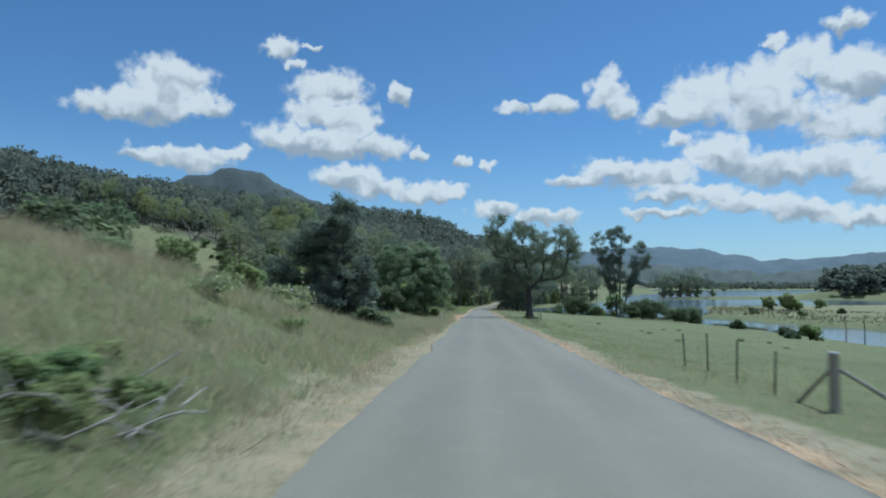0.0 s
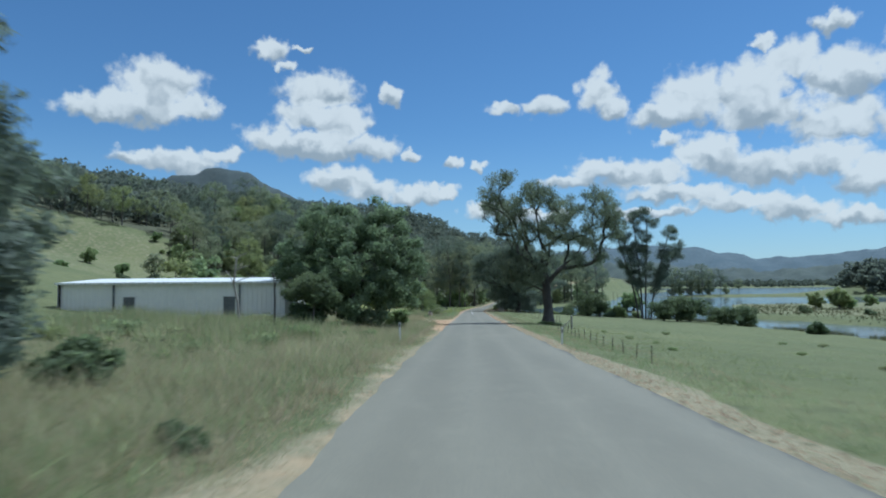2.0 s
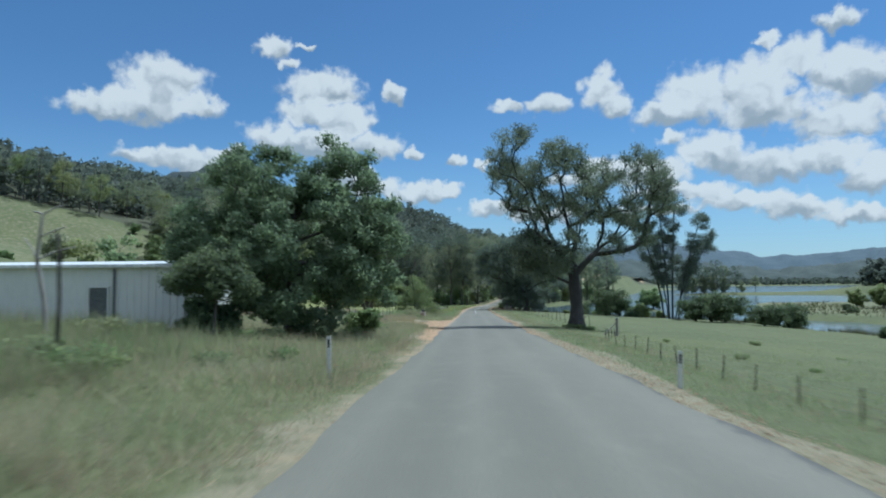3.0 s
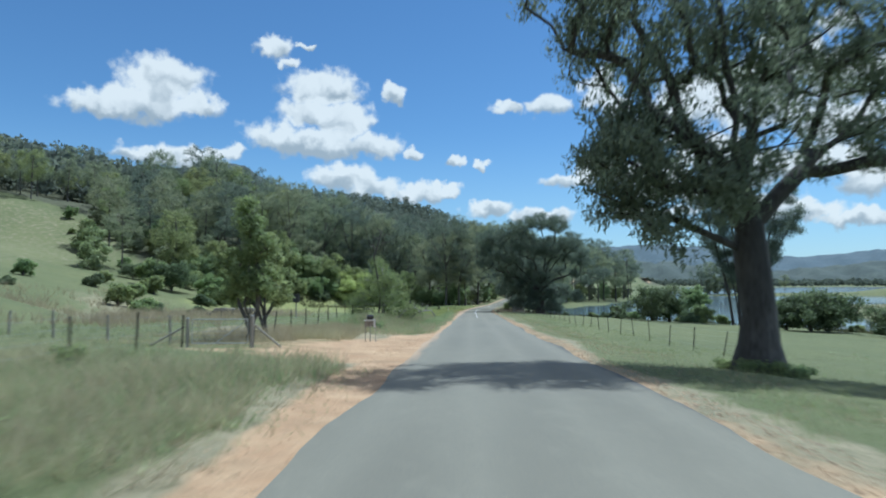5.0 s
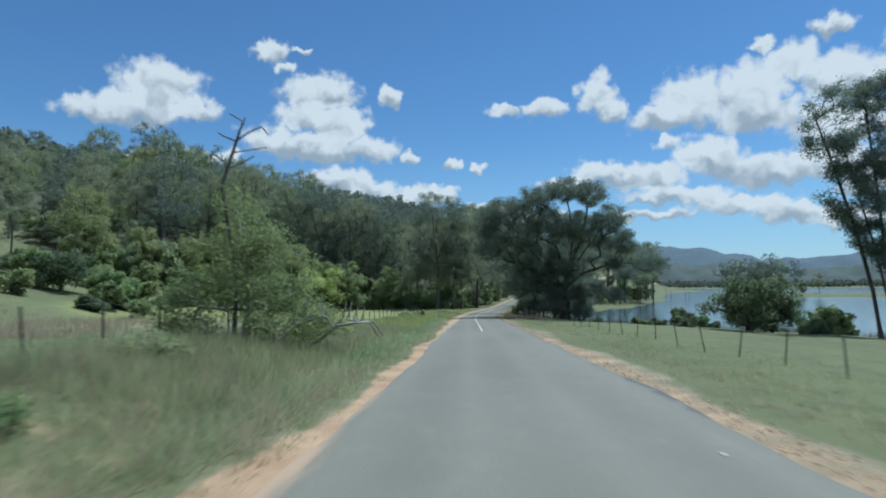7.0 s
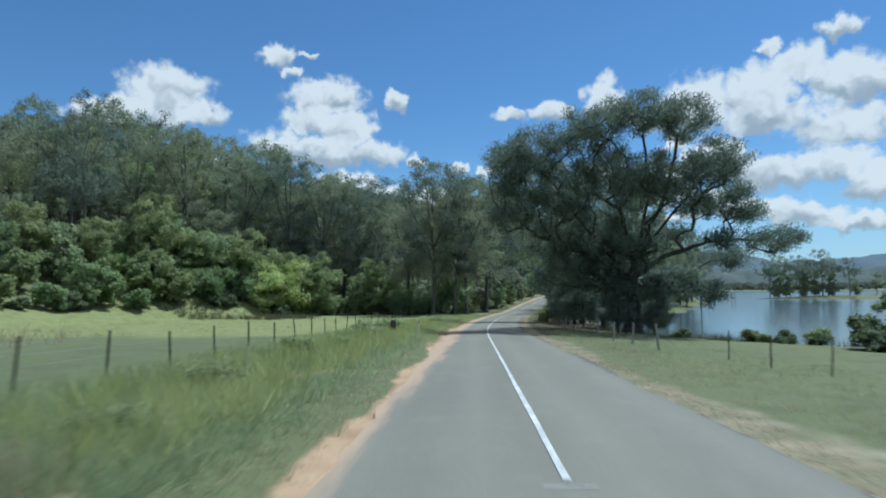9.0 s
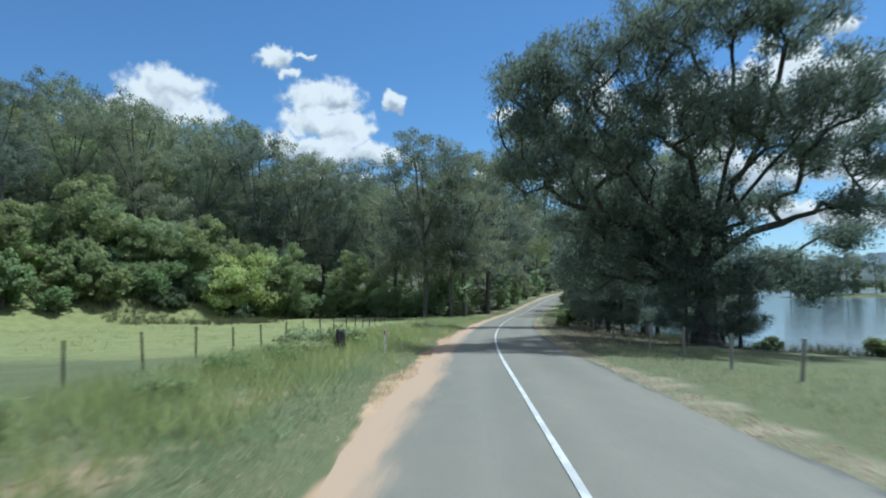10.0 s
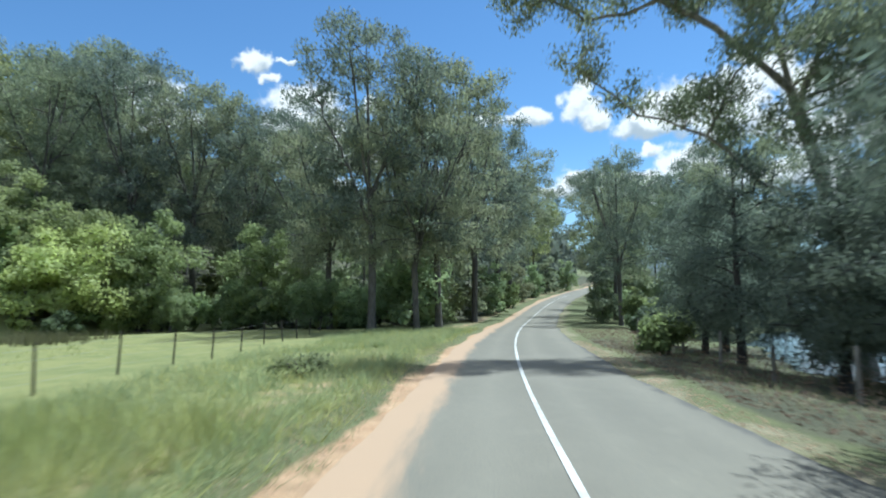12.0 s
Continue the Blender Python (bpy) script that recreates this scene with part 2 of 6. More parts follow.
def ground_material():
    """Pasture, with dry verge, bare earth and shade-darkened rough scrub where the sheet's masks say so."""
    mat, nt, b = material("pasture")
    where = add(nt, "ShaderNodeNewGeometry").outputs["Position"]
    big = noise_of(nt, 0.06, 4.0, where)
    mid = noise_of(nt, 0.9, 5.0, where)
    fine = noise_of(nt, 14.0, 4.0, where, rough=0.7)

    def mask(name):
        at = add(nt, "ShaderNodeAttribute", attribute_name=name)
        return at.outputs["Fac"]

    green = blend(nt, steps(nt, big, 0.35, 0.65), (0.098, 0.115, 0.045), (0.130, 0.141, 0.056))
    green = blend(nt, steps(nt, mid, 0.45, 0.75), green, (0.080, 0.092, 0.036))
    green = blend(nt, steps(nt, fine, 0.45, 0.80), green, (0.176, 0.170, 0.086))
    dry = blend(nt, steps(nt, mid, 0.3, 0.7), (0.240, 0.208, 0.135), (0.305, 0.262, 0.175))
    dry = blend(nt, steps(nt, fine, 0.45, 0.75), dry, (0.150, 0.150, 0.066))
    earth = blend(nt, steps(nt, mid, 0.3, 0.7), (0.385, 0.238, 0.136), (0.485, 0.332, 0.200))
    earth = blend(nt, steps(nt, fine, 0.5, 0.8), earth, (0.29, 0.19, 0.12))
    clod = noise_of(nt, 3.6, 6.0, where, rough=0.7)
    rut = noise_of(nt, 0.75, 5.0, where, stretch=(0.6, 1.0, 1.0), rough=0.6)
    earth = blend(nt, steps(nt, rut, 0.50, 0.66), earth, (0.33, 0.215, 0.125))
    earth = blend(nt, steps(nt, clod, 0.54, 0.80), earth, (0.30, 0.205, 0.130))
    dry = blend(nt, steps(nt, clod, 0.50, 0.70), dry, (0.125, 0.118, 0.062))
    green = blend(nt, steps(nt, clod, 0.56, 0.78), green, (0.085, 0.092, 0.034))
    # scrub and litter floor, its tone darkened for shade the thin canopy lacks
    wood = blend(nt, steps(nt, mid, 0.3, 0.7), (0.052, 0.057, 0.030), (0.088, 0.088, 0.048))
    wood = blend(nt, steps(nt, fine, 0.48, 0.72), wood, (0.06, 0.055, 0.032))
    edge = add(nt, "ShaderNodeMath", operation="MULTIPLY_ADD")
    nt.links.new(mid, edge.inputs[0])
    edge.inputs[1].default_value = 0.6
    c = green
    lush = blend(nt, steps(nt, mid, 0.35, 0.7), (0.215, 0.222, 0.075), (0.140, 0.165, 0.052))
    lush = blend(nt, steps(nt, fine, 0.45, 0.75), lush, (0.250, 0.235, 0.110))
    for name, tone in (("lush", lush), ("dry", dry), ("wood", wood), ("earth", earth)):
        e = add(nt, "ShaderNodeMath", operation="ADD")
        nt.links.new(mask(name), e.inputs[0])
        r = add(nt, "ShaderNodeMath", operation="MULTIPLY_ADD")
        nt.links.new(mid, r.inputs[0])
        r.inputs[1].default_value, r.inputs[2].default_value = 0.7, -0.35
        nt.links.new(r.outputs[0], e.inputs[1])
        c = blend(nt, steps(nt, e.outputs[0], 0.35, 0.65), c, tone)
    nt.links.new(c, b.inputs["Base Color"])
    b.inputs["Roughness"].default_value = 0.95
    both = add(nt, "ShaderNodeMath", operation="MULTIPLY_ADD")
    nt.links.new(clod, both.inputs[0])
    both.inputs[1].default_value = 1.2
    nt.links.new(fine, both.inputs[2])
    bumped(nt, b, both.outputs[0], 0.7, 0.08)
    return mat


def water_material():
    mat, nt, b = material("lake_water")
    where = add(nt, "ShaderNodeNewGeometry").outputs["Position"]
    ripple = noise_of(nt, 0.9, 4.0, where, stretch=(1.0, 0.45, 1.0))
    b.inputs["Base Color"].default_value = (0.075, 0.105, 0.125, 1)
    b.inputs["Roughness"].default_value = 0.12
    b.inputs["IOR"].default_value = 1.33
    bumped(nt, b, ripple, 0.25, 0.12)
    return mat


M_ASPHALT, M_GROUND, M_WATER = asphalt_material(), ground_material(), water_material()
M_LINE = plain("road_paint", (0.44, 0.44, 0.42), (0.66, 0.66, 0.63), 1.1, 0.6, bump=0.1)
M_GRAVEL = plain("pale_gravel", (0.50, 0.34, 0.22), (0.62, 0.46, 0.32), 1.5, 0.95, bump=0.6, dist=0.02)
M_RUBBLE = plain("reddish_rubble", (0.36, 0.25, 0.18), (0.52, 0.39, 0.29), 2.5, 0.95, bump=0.6, dist=0.02)
M_CLOD = plain("sandy_clod", (0.34, 0.225, 0.135), (0.46, 0.32, 0.20), 1.5, 0.95, bump=0.6, dist=0.02)
M_BARK = plain("grey_bark", (0.075, 0.068, 0.062), (0.155, 0.142, 0.130), 1.2, 0.9, bump=0.8, dist=0.03, stretch=(1, 1, 0.25))
M_DARKBARK = plain("dark_rough_bark", (0.045, 0.042, 0.040), (0.105, 0.098, 0.092), 1.2, 0.9, bump=0.8, dist=0.03, stretch=(1, 1, 0.25))
M_PALEBARK = plain("pale_gum_bark", (0.24, 0.215, 0.185), (0.42, 0.39, 0.34), 0.8, 0.8, bump=0.5, dist=0.02, stretch=(1, 1, 0.3))
M_STEM = plain("forest_bark", (0.07, 0.066, 0.060), (0.17, 0.16, 0.145), 0.8, 0.85, bump=0.5, dist=0.02, stretch=(1, 1, 0.3))
M_LITTER = plain("leaf_litter", (0.13, 0.088, 0.055), (0.25, 0.175, 0.115), 3.0, 0.9, bump=0.3)
M_DEAD = plain("weathered_dead_wood", (0.22, 0.20, 0.18), (0.36, 0.34, 0.31), 2.0, 0.9, stretch=(1, 1, 0.2))
M_TIMBER = plain("weathered_timber", (0.22, 0.20, 0.175), (0.42, 0.40, 0.365), 3.0, 0.9, bump=0.6, stretch=(1, 1, 0.12))
M_STEEL = plain("dark_steel_picket", (0.035, 0.03, 0.028), (0.07, 0.06, 0.05), 6.0, 0.7, 0.4)
M_WIRE = plain("galvanised_wire", (0.30, 0.30, 0.30), (0.42, 0.42, 0.42), 6.0, 0.5, 0.7, bump=0)
M_WHITE = plain("white_plastic", (0.70, 0.70, 0.67), (0.80, 0.80, 0.78), 3.0, 0.5, bump=0.1)
M_RED = plain("red_reflector", (0.42, 0.02, 0.02), (0.55, 0.03, 0.03), 20.0, 0.25, bump=0)
M_BLACK = plain("dark_reflector", (0.03, 0.03, 0.035), (0.05, 0.05, 0.055), 20.0, 0.3, bump=0)
M_GUM = leafage("gum_leaves", (0.198, 0.237, 0.160), (0.319, 0.350, 0.237))
M_GUMDARK = leafage("dark_gum_leaves", (0.130, 0.165, 0.140), (0.205, 0.245, 0.200))
M_OLIVE = leafage("olive_leaves", (0.218, 0.267, 0.129), (0.342, 0.383, 0.190))
M_SHRUB = leafage("shrub_leaves", (0.187, 0.251, 0.116), (0.297, 0.358, 0.171))
M_ROUND = leafage("round_tree_leaves", (0.165, 0.215, 0.130), (0.265, 0.322, 0.200))
M_GUMMID = leafage("hanging_gum_leaves", (0.158, 0.192, 0.145), (0.252, 0.286, 0.210))
M_SHRUBDARK = leafage("dark_shrub_leaves", (0.110, 0.150, 0.085), (0.185, 0.230, 0.130))
M_PALE = leafage("pale_shrub_leaves", (0.241, 0.308, 0.174), (0.353, 0.426, 0.241))
M_BRIGHT = leafage("bright_shrub_leaves", (0.390, 0.475, 0.190), (0.530, 0.610, 0.275))
M_GRASS = leafage("verge_grass", (0.236, 0.288, 0.155), (0.350, 0.380, 0.220), 0.7, 0.62)
M_RUSH = leafage("rushes", (0.085, 0.100, 0.055), (0.150, 0.150, 0.085), 0.7, 0.45)
M_LUSH = leafage("lush_grass", (0.275, 0.320, 0.125), (0.400, 0.420, 0.180), 0.7, 0.62)
M_STRAW = leafage("dry_grass", (0.335, 0.290, 0.200), (0.45, 0.390, 0.275), 0.8, 0.5)
M_SHED = plain("pale_painted_steel", (0.70, 0.70, 0.68), (0.76, 0.76, 0.73), 0.3, 0.5, bump=0, speck=1.0)
M_ROOF = plain("white_steel_roof", (0.74, 0.75, 0.76), (0.80, 0.80, 0.80), 0.6, 0.4, bump=0.1)
M_DOOR = plain("grey_shed_door", (0.10, 0.11, 0.12), (0.15, 0.16, 0.17), 1.0, 0.6, bump=0.1)
# range forest turned blue: the haze of distance is put into its colour
M_RANGE = plain("hazed_forest_range", (0.055, 0.085, 0.110), (0.085, 0.115, 0.140), 0.012, 0.95, bump=0)
M_CHAR = plain("charred_wood", (0.025, 0.022, 0.02), (0.07, 0.06, 0.052), 5.0, 0.9, bump=0.9, dist=0.03, stretch=(1, 1, 0.2))
M_RIDGE = plain("wooded_ridge", (0.038, 0.054, 0.050), (0.070, 0.088, 0.076), 0.02, 0.95, bump=0)
# dark woods with a blue cast that stands in for haze over the peak
M_PEAK = plain("hazed_wooded_peak", (0.032, 0.046, 0.050), (0.056, 0.073, 0.075), 0.02, 0.95, bump=0)
M_GALV = plain("galvanised_pipe", (0.42, 0.43, 0.43), (0.55, 0.56, 0.56), 5.0, 0.4, 0.6, bump=0)
# far leaves made greyer and bluer: aerial haze mixed into the leaf colour
M_HAZE = leafage("hazed_wood_leaves", (0.125, 0.152, 0.138), (0.178, 0.200, 0.168), 0.9, 0.5)


# ---- the lie of the land ----
WATER = -8.2
TABLE_Y = np.arange(-400.0, 1200.0, 1.0)
TABLE_Z = np.interp(TABLE_Y, [-400, -100, 0, 118, 215, 270, 350, 430, 1200], [14.6, 3.67, 0, -4.33, -7.14, -7.95, -4.6, -1, 3])
kern = np.exp(-0.5 * (np.arange(-30, 31) / 9.0) ** 2)
TABLE_Z = np.convolve(np.pad(TABLE_Z, 30, "edge"), kern / kern.sum(), "valid")


def road_z(y):
    return np.interp(y, TABLE_Y, TABLE_Z)


def road_x(y):
    """The middle of the road: straight, then bending right."""
    s = np.clip(np.asarray(y, float) - 188.0, 0, 165)
    return 0.9 + s * s / 900.0 + np.clip(np.asarray(y, float) - 353.0, 0, None) * 0.367


def smooth(a, b, v):
    t = np.clip((v - a) / (b - a), 0, 1)
    return t * t * (3 - 2 * t)


def wave(x, y, s):
    return np.sin(x / s + 1.3 * np.sin(y / s * 0.7 + 2)) * np.cos(y / s * 0.9 + 1.1 * np.sin(x / s * 0.6))


SHORE_Y = [-400, -100, 0, 60, 105, 137, 158, 174, 191, 205, 211, 220, 240, 252, 268, 290, 350, 450, 700, 1200]
SHORE_X = [300, 150, 112, 83, 63, 60, 55, 53, 39, 25, 17.5, 13.5, 16.5, 26, 37, 46, 72, 95, 120, 160]


def land(x, y):
    x, y = np.asarray(x, float), np.asarray(y, float)
    d = x - road_x(y)
    base = road_z(y)
    # left: a steep grassy bank, a low rise round the shed, then the flat paddock and the hillside
    left = np.clip(-d - 3.6, 0, None)
    bank = 3.0 * smooth(0.3, 10.0, left) * (1 - smooth(19, 47, y)) + 0.7 * smooth(1.5, 6.0, left) * (1 - smooth(22, 40, left)) * np.exp(-((y - 134) / 13) ** 2)
    rise = 0.065 * np.clip(left, 0, 30) * (1 - smooth(88, 128, y))
    away = np.clip(-x - 30 - 13 * smooth(130, 160, y) * (1 - smooth(225, 255, y)) + 8 * smooth(235, 300, y) + 14 * smooth(300, 420, y), 0, None)
    steep = 0.27 + 0.16 * smooth(215, 270, y)
    hill = 64 * (1 - np.exp(-steep * away / 64)) + 0.09 * np.clip(away - 120, 0, None) * smooth(20, 110, y + 0.25 * away)
    hill = hill + smooth(0, 60, away) * 2.2 * wave(x, y, 23.0)
    far = 30 * np.exp(-((x + 330) / 190) ** 2 - ((y - 860) / 260) ** 2) + 48 * np.exp(-((x + 40) / 140) ** 2 - ((y - 800) / 220) ** 2)
    far = far * smooth(330, 600, y)
    # right: the paddock rounds down to the lake
    shore = np.interp(y, SHORE_Y, SHORE_X)
    edge = 4.2
    u = (d - edge) / np.maximum(shore - road_x(y) - edge, 3)
    uc = np.clip(u, 0, 1)
    down = (base - WATER) * uc ** 1.1
    out = np.clip(x - shore, 0, None)
    bed = -np.clip(out * 0.08, 0, 2.0)
    # grassy flats in the lake, and the far shore with its ranges
    flat = smooth(18, 24, out + 4 * wave(x, y, 19)) * (1 - smooth(262, 300, y + 12 * wave(x, y, 27))) * smooth(0.33, 0.37, x / np.maximum(y, 1) + 0.012 * wave(x, y, 31))
    r = np.hypot(x, y)
    spit = np.exp(-((x - 172) / 74) ** 4 - ((y - 402) / 13) ** 4)
    shore2 = smooth(830, 980, y + 0.15 * x + 60 * wave(x, y, 90))
    z = base - down + bed + bank + rise + hill + far
    lake = smooth(0, 25, out)
    point = np.exp(-((x - 272) / 66) ** 4 - ((y - 402) / 32) ** 4)
    z = z + lake * flat * 3.0 + lake * 7.5 * point + lake * 3.2 * spit + 2.4 * np.exp(-((x - 48) / 7) ** 2 - ((y - 223) / 7) ** 2) * smooth(0, 6, out)
    z = np.where(out > 0, np.where(shore2 > 0, z * (1 - shore2) + shore2 * (WATER + 0.8 + 6 * smooth(1000, 1300, r)), z), z)
    behind = smooth(-60, -300, y)
    z = z + behind * 6 * (1 + wave(x, y, 60))
    rough = smooth(3.2, 8, np.abs(d)) * (0.10 * wave(x, y, 2.1) + 0.05 * wave(y, x, 0.9))
    z = z + rough - 0.03 * smooth(3.3, 2.6, np.abs(d))
    return z


def land_at(x, y):
    return float(land(x, y))


def obj(name, verts, faces, mat, parent=None, label="", smooth_shade=False):
    me = bpy.data.meshes.new(name)
    me.from_pydata(verts, [], faces)
    if mat:
        me.materials.append(mat)
    if smooth_shade:
        me.shade_smooth()
    ob = new(name, me)
    if parent:
        ob.parent = parent
    if label:
        ob["label"] = label
    return ob


def quads_mesh(name, verts, mat, parent=None, per=4):
    """A mesh of loose leaves: verts (n, per, 3), one face each."""
    n = len(verts)
    me = bpy.data.meshes.new(name)
    me.vertices.add(n * per)
    me.vertices.foreach_set("co", np.ascontiguousarray(verts, dtype=np.float32).ravel())
    me.loops.add(n * per)
    me.loops.foreach_set("vertex_index", np.arange(n * per, dtype=np.int32))
    me.polygons.add(n)
    me.polygons.foreach_set("loop_start", np.arange(0, n * per, per, dtype=np.int32))
    me.update(calc_edges=True)
    me.validate()
    me.materials.append(mat)
    ob = new(name, me)
    if parent:
        ob.parent = parent
    return ob


def build_ground():
    xs = np.concatenate([-np.geomspace(4200, 60, 46), np.arange(-58, -14, 1.6), np.arange(-14, -4.2, 0.5), np.arange(-4.2, 7.0, 0.28),
                         np.arange(7.0, 16, 0.6), np.arange(16, 60, 2.0), np.geomspace(60, 4200, 60)])
    ys = np.concatenate([-np.geomspace(900, 12, 16), np.arange(-10, 240, 0.8), np.arange(240, 420, 3.0), np.geomspace(420, 4300, 60)])
    X0, Y = np.meshgrid(xs, ys)
    bend = road_x(Y) - 0.9
    X = X0 + bend * np.exp(-(X0 / 60.0) ** 2)          # the fine columns follow the road
    Z = land(X, Y)
    ny, nx = X.shape
    verts = np.stack([X, Y, Z], -1).reshape(-1, 3)
    i = np.arange((ny - 1) * (nx - 1))
    a = (i // (nx - 1)) * nx + i % (nx - 1)
    faces = np.stack([a, a + 1, a + nx + 1, a + nx], -1)
    ob = obj("ground", verts.tolist(), faces.tolist(), M_GROUND, smooth_shade=True)
    d = (X - road_x(Y)).ravel()
    yy, xx, zz = Y.ravel(), X.ravel(), Z.ravel()
    w = wave(xx, yy, 3.1)
    # dry and bare ground beside the seal
    dry_l = smooth(-4.8, -3.1, d + 0.6 * w) * (d < 0) * (0.68 - 0.35 * smooth(110, 150, yy))
    dry_r = (1 - smooth(3.4 - 0.2 * smooth(20, 40, yy) * (1 - smooth(80, 100, yy)), 4.7 - 0.5 * smooth(20, 40, yy) * (1 - smooth(80, 100, yy)), d + 0.6 * w)) * (d > 0) * (0.72 - 0.2 * smooth(140, 170, yy))
    dry = np.maximum(dry_l, dry_r) + 0.45 * smooth(24, 34, xx - np.interp(yy, SHORE_Y, SHORE_X)) * smooth(118, 146, yy + 26 * wave(xx, yy, 31.0)) * (yy < 320)
    dry = dry + 0.5 * smooth(-5.4, -4.0, d + 0.7 * w) * (d < 0) * (1 - smooth(20, 34, yy))
    dry = dry + 0.42 * smooth(-52, -90, xx) * smooth(60, 90, yy) * (1 - smooth(255, 270, yy))
    dry = dry + 0.55 * smooth(-4.5, -6.0, d) * (xx > -30) * (1 - smooth(98, 112, yy)) * (0.32 + 0.5 * wave(xx, yy, 3.7))
    dry = dry + 0.75 * smooth(82, 87, yy) * (1 - smooth(103, 106, yy)) * smooth(-5.6, -4.4, d + 0.5 * w) * (d < 0)
    dry = dry + 0.7 * smooth(114, 117, yy) * (1 - smooth(123, 127, yy)) * smooth(-4.6, -5.4, d) * (xx > -16)
    xr, yr = xx + 9 * wave(xx, yy, 13.0), yy + 11 * wave(yy, xx, 17.0)
    dry = dry + 0.6 * smooth(-21, -31, xr) * (1 - smooth(-48, -64, xr)) * smooth(130, 148, yr) * (1 - smooth(178, 196, yr))
    earth_l = smooth(-4.1, -3.2, d - 0.38 * smooth(118, 130, yy) - 0.36 * smooth(122, 148, yy) + 0.6 * smooth(82, 88, yy) * (1 - smooth(104, 108, yy)) + 0.35 * w) * (d < 0) * (0.38 + 0.32 * smooth(80, 88, yy) + 0.30 * smooth(100, 112, yy))
    pale = smooth(28, 44, yy) * (1 - smooth(78, 96, yy))
    earth_r = (1 - smooth(2.95, 3.8, d - 0.2 * pale - 0.45 * smooth(96, 112, yy) * (1 - smooth(148, 172, yy)) + 0.35 * w)) * (d > 0) * (0.52 - 0.20 * smooth(148, 166, yy) - 0.2 * pale)
    dry = dry + pale * (d > 0) * (1 - smooth(3.3, 3.9, d + 0.4 * w))
    drive = smooth(102.5, 105.5, yy + 0.9 * w) * (1 - smooth(111, 119, yy + 0.25 * (d + 4) + 0.9 * w) * (0.55 + 0.45 * smooth(-5, -3.5, d))) * smooth(-15, -9, d + w) * (d < 0) * (0.50 + 0.50 * smooth(-9, -5, d + 0.6 * w))
    apron = smooth(101, 107, yy) * (1 - smooth(118, 126, yy)) * smooth(-5.8, -4.6, d + 0.5 * w) * (d < 0)
    earth = np.clip(earth_l + earth_r, 0, 1)
    earth = np.maximum(earth, np.maximum(drive, apron * 0.9))
    slope_wood = smooth(-34, -52, xx + 0.9 * np.clip(258 - yy, 0, None)) * smooth(190, 215, yy) * smooth(6, 16, xx + 0.58 * (yy - 80)) + smooth(258, 268, yy) * smooth(-80, -100, xx) + smooth(-165, -180, xx)
    wood = np.clip(slope_wood + smooth(330, 420, yy) * (xx < 60) + smooth(600, 720, yy) * smooth(-6, -3, zz), 0, 1)
    wood = np.maximum(wood, smooth(262, 275, yy) * (xx < 4) * (xx > -60))
    wood = np.maximum(wood, smooth(3.4, 5.0, d + 0.5 * w) * (d < 18) * smooth(198, 208, yy) * (1 - 0.7 * smooth(232, 240, yy)))
    lush = smooth(178, 205, yy) * (1 - smooth(252, 262, yy)) * smooth(-3.0, -4.5, d) * smooth(-60, -45, xx)
    for name, v in (("lush", lush), ("dry", dry), ("earth", earth), ("wood", wood)):
        at = ob.data.attributes.new(name, "FLOAT", "POINT")
        at.data.foreach_set("value", np.ascontiguousarray(v, dtype=np.float32))
    return tagged(ob, "green pasture and grassy hillside with dry bare verges", "ground", kind="structure")


def ribbon(name, y0, y1, left, right, lift, mat, step=1.0, jag=0.0, seed=0, crown=0.0, narrow=0.0):
    """A strip along the road between two offsets from its middle."""
    rng = np.random.default_rng(seed)
    ys = np.arange(y0, y1 + step, step)
    cols = 9
    verts, uvs = [], []
    ja = np.convolve(rng.normal(0, 1, len(ys) + 4), np.ones(5) / 5, "valid")[: len(ys)] * jag
    jb = np.convolve(rng.normal(0, 1, len(ys) + 4), np.ones(5) / 5, "valid")[: len(ys)] * jag
    for k, y in enumerate(ys):
        tilt = float(road_x(y + 0.5) - road_x(y - 0.5))
        for c in range(cols):
            f = c / (cols - 1)
            off = (left + ja[k] + narrow * float(smooth(112, 142, y) + 0.38 * (1 - smooth(30, 60, y)))) * (1 - f) + (right + jb[k]) * f
            z = float(road_z(y)) + lift + crown * (1 - (abs(off) / 3.0) ** 2)
            verts.append((float(road_x(y)) + off, y - tilt * off, z))
            uvs.append((off, y))
    n = len(ys)
    faces = [(r * cols + c, r * cols + c + 1, (r + 1) * cols + c + 1, (r + 1) * cols + c) for r in range(n - 1) for c in range(cols - 1)]
    ob = obj(name, verts, faces, mat, smooth_shade=True)
    layer = ob.data.uv_layers.new(name="UVMap")
    for loop in ob.data.loops:
        layer.data[loop.index].uv = uvs[loop.vertex_index]
    return ob


ground = build_ground()
road = tagged(ribbon("road", -60, 420, -2.95, 2.9, 0.02, M_ASPHALT, 0.8, 0.16, 3, 0.04, 0.42),
              "worn grey asphalt country road with ragged edges", "road", kind="structure")
water = obj("water", [(12, -400, WATER), (3800, -400, WATER), (3800, 1500, WATER), (12, 1500, WATER)], [(0, 1, 2, 3)], M_WATER)
tagged(water, "rippled blue lake water reflecting the sky", "water", kind="structure")


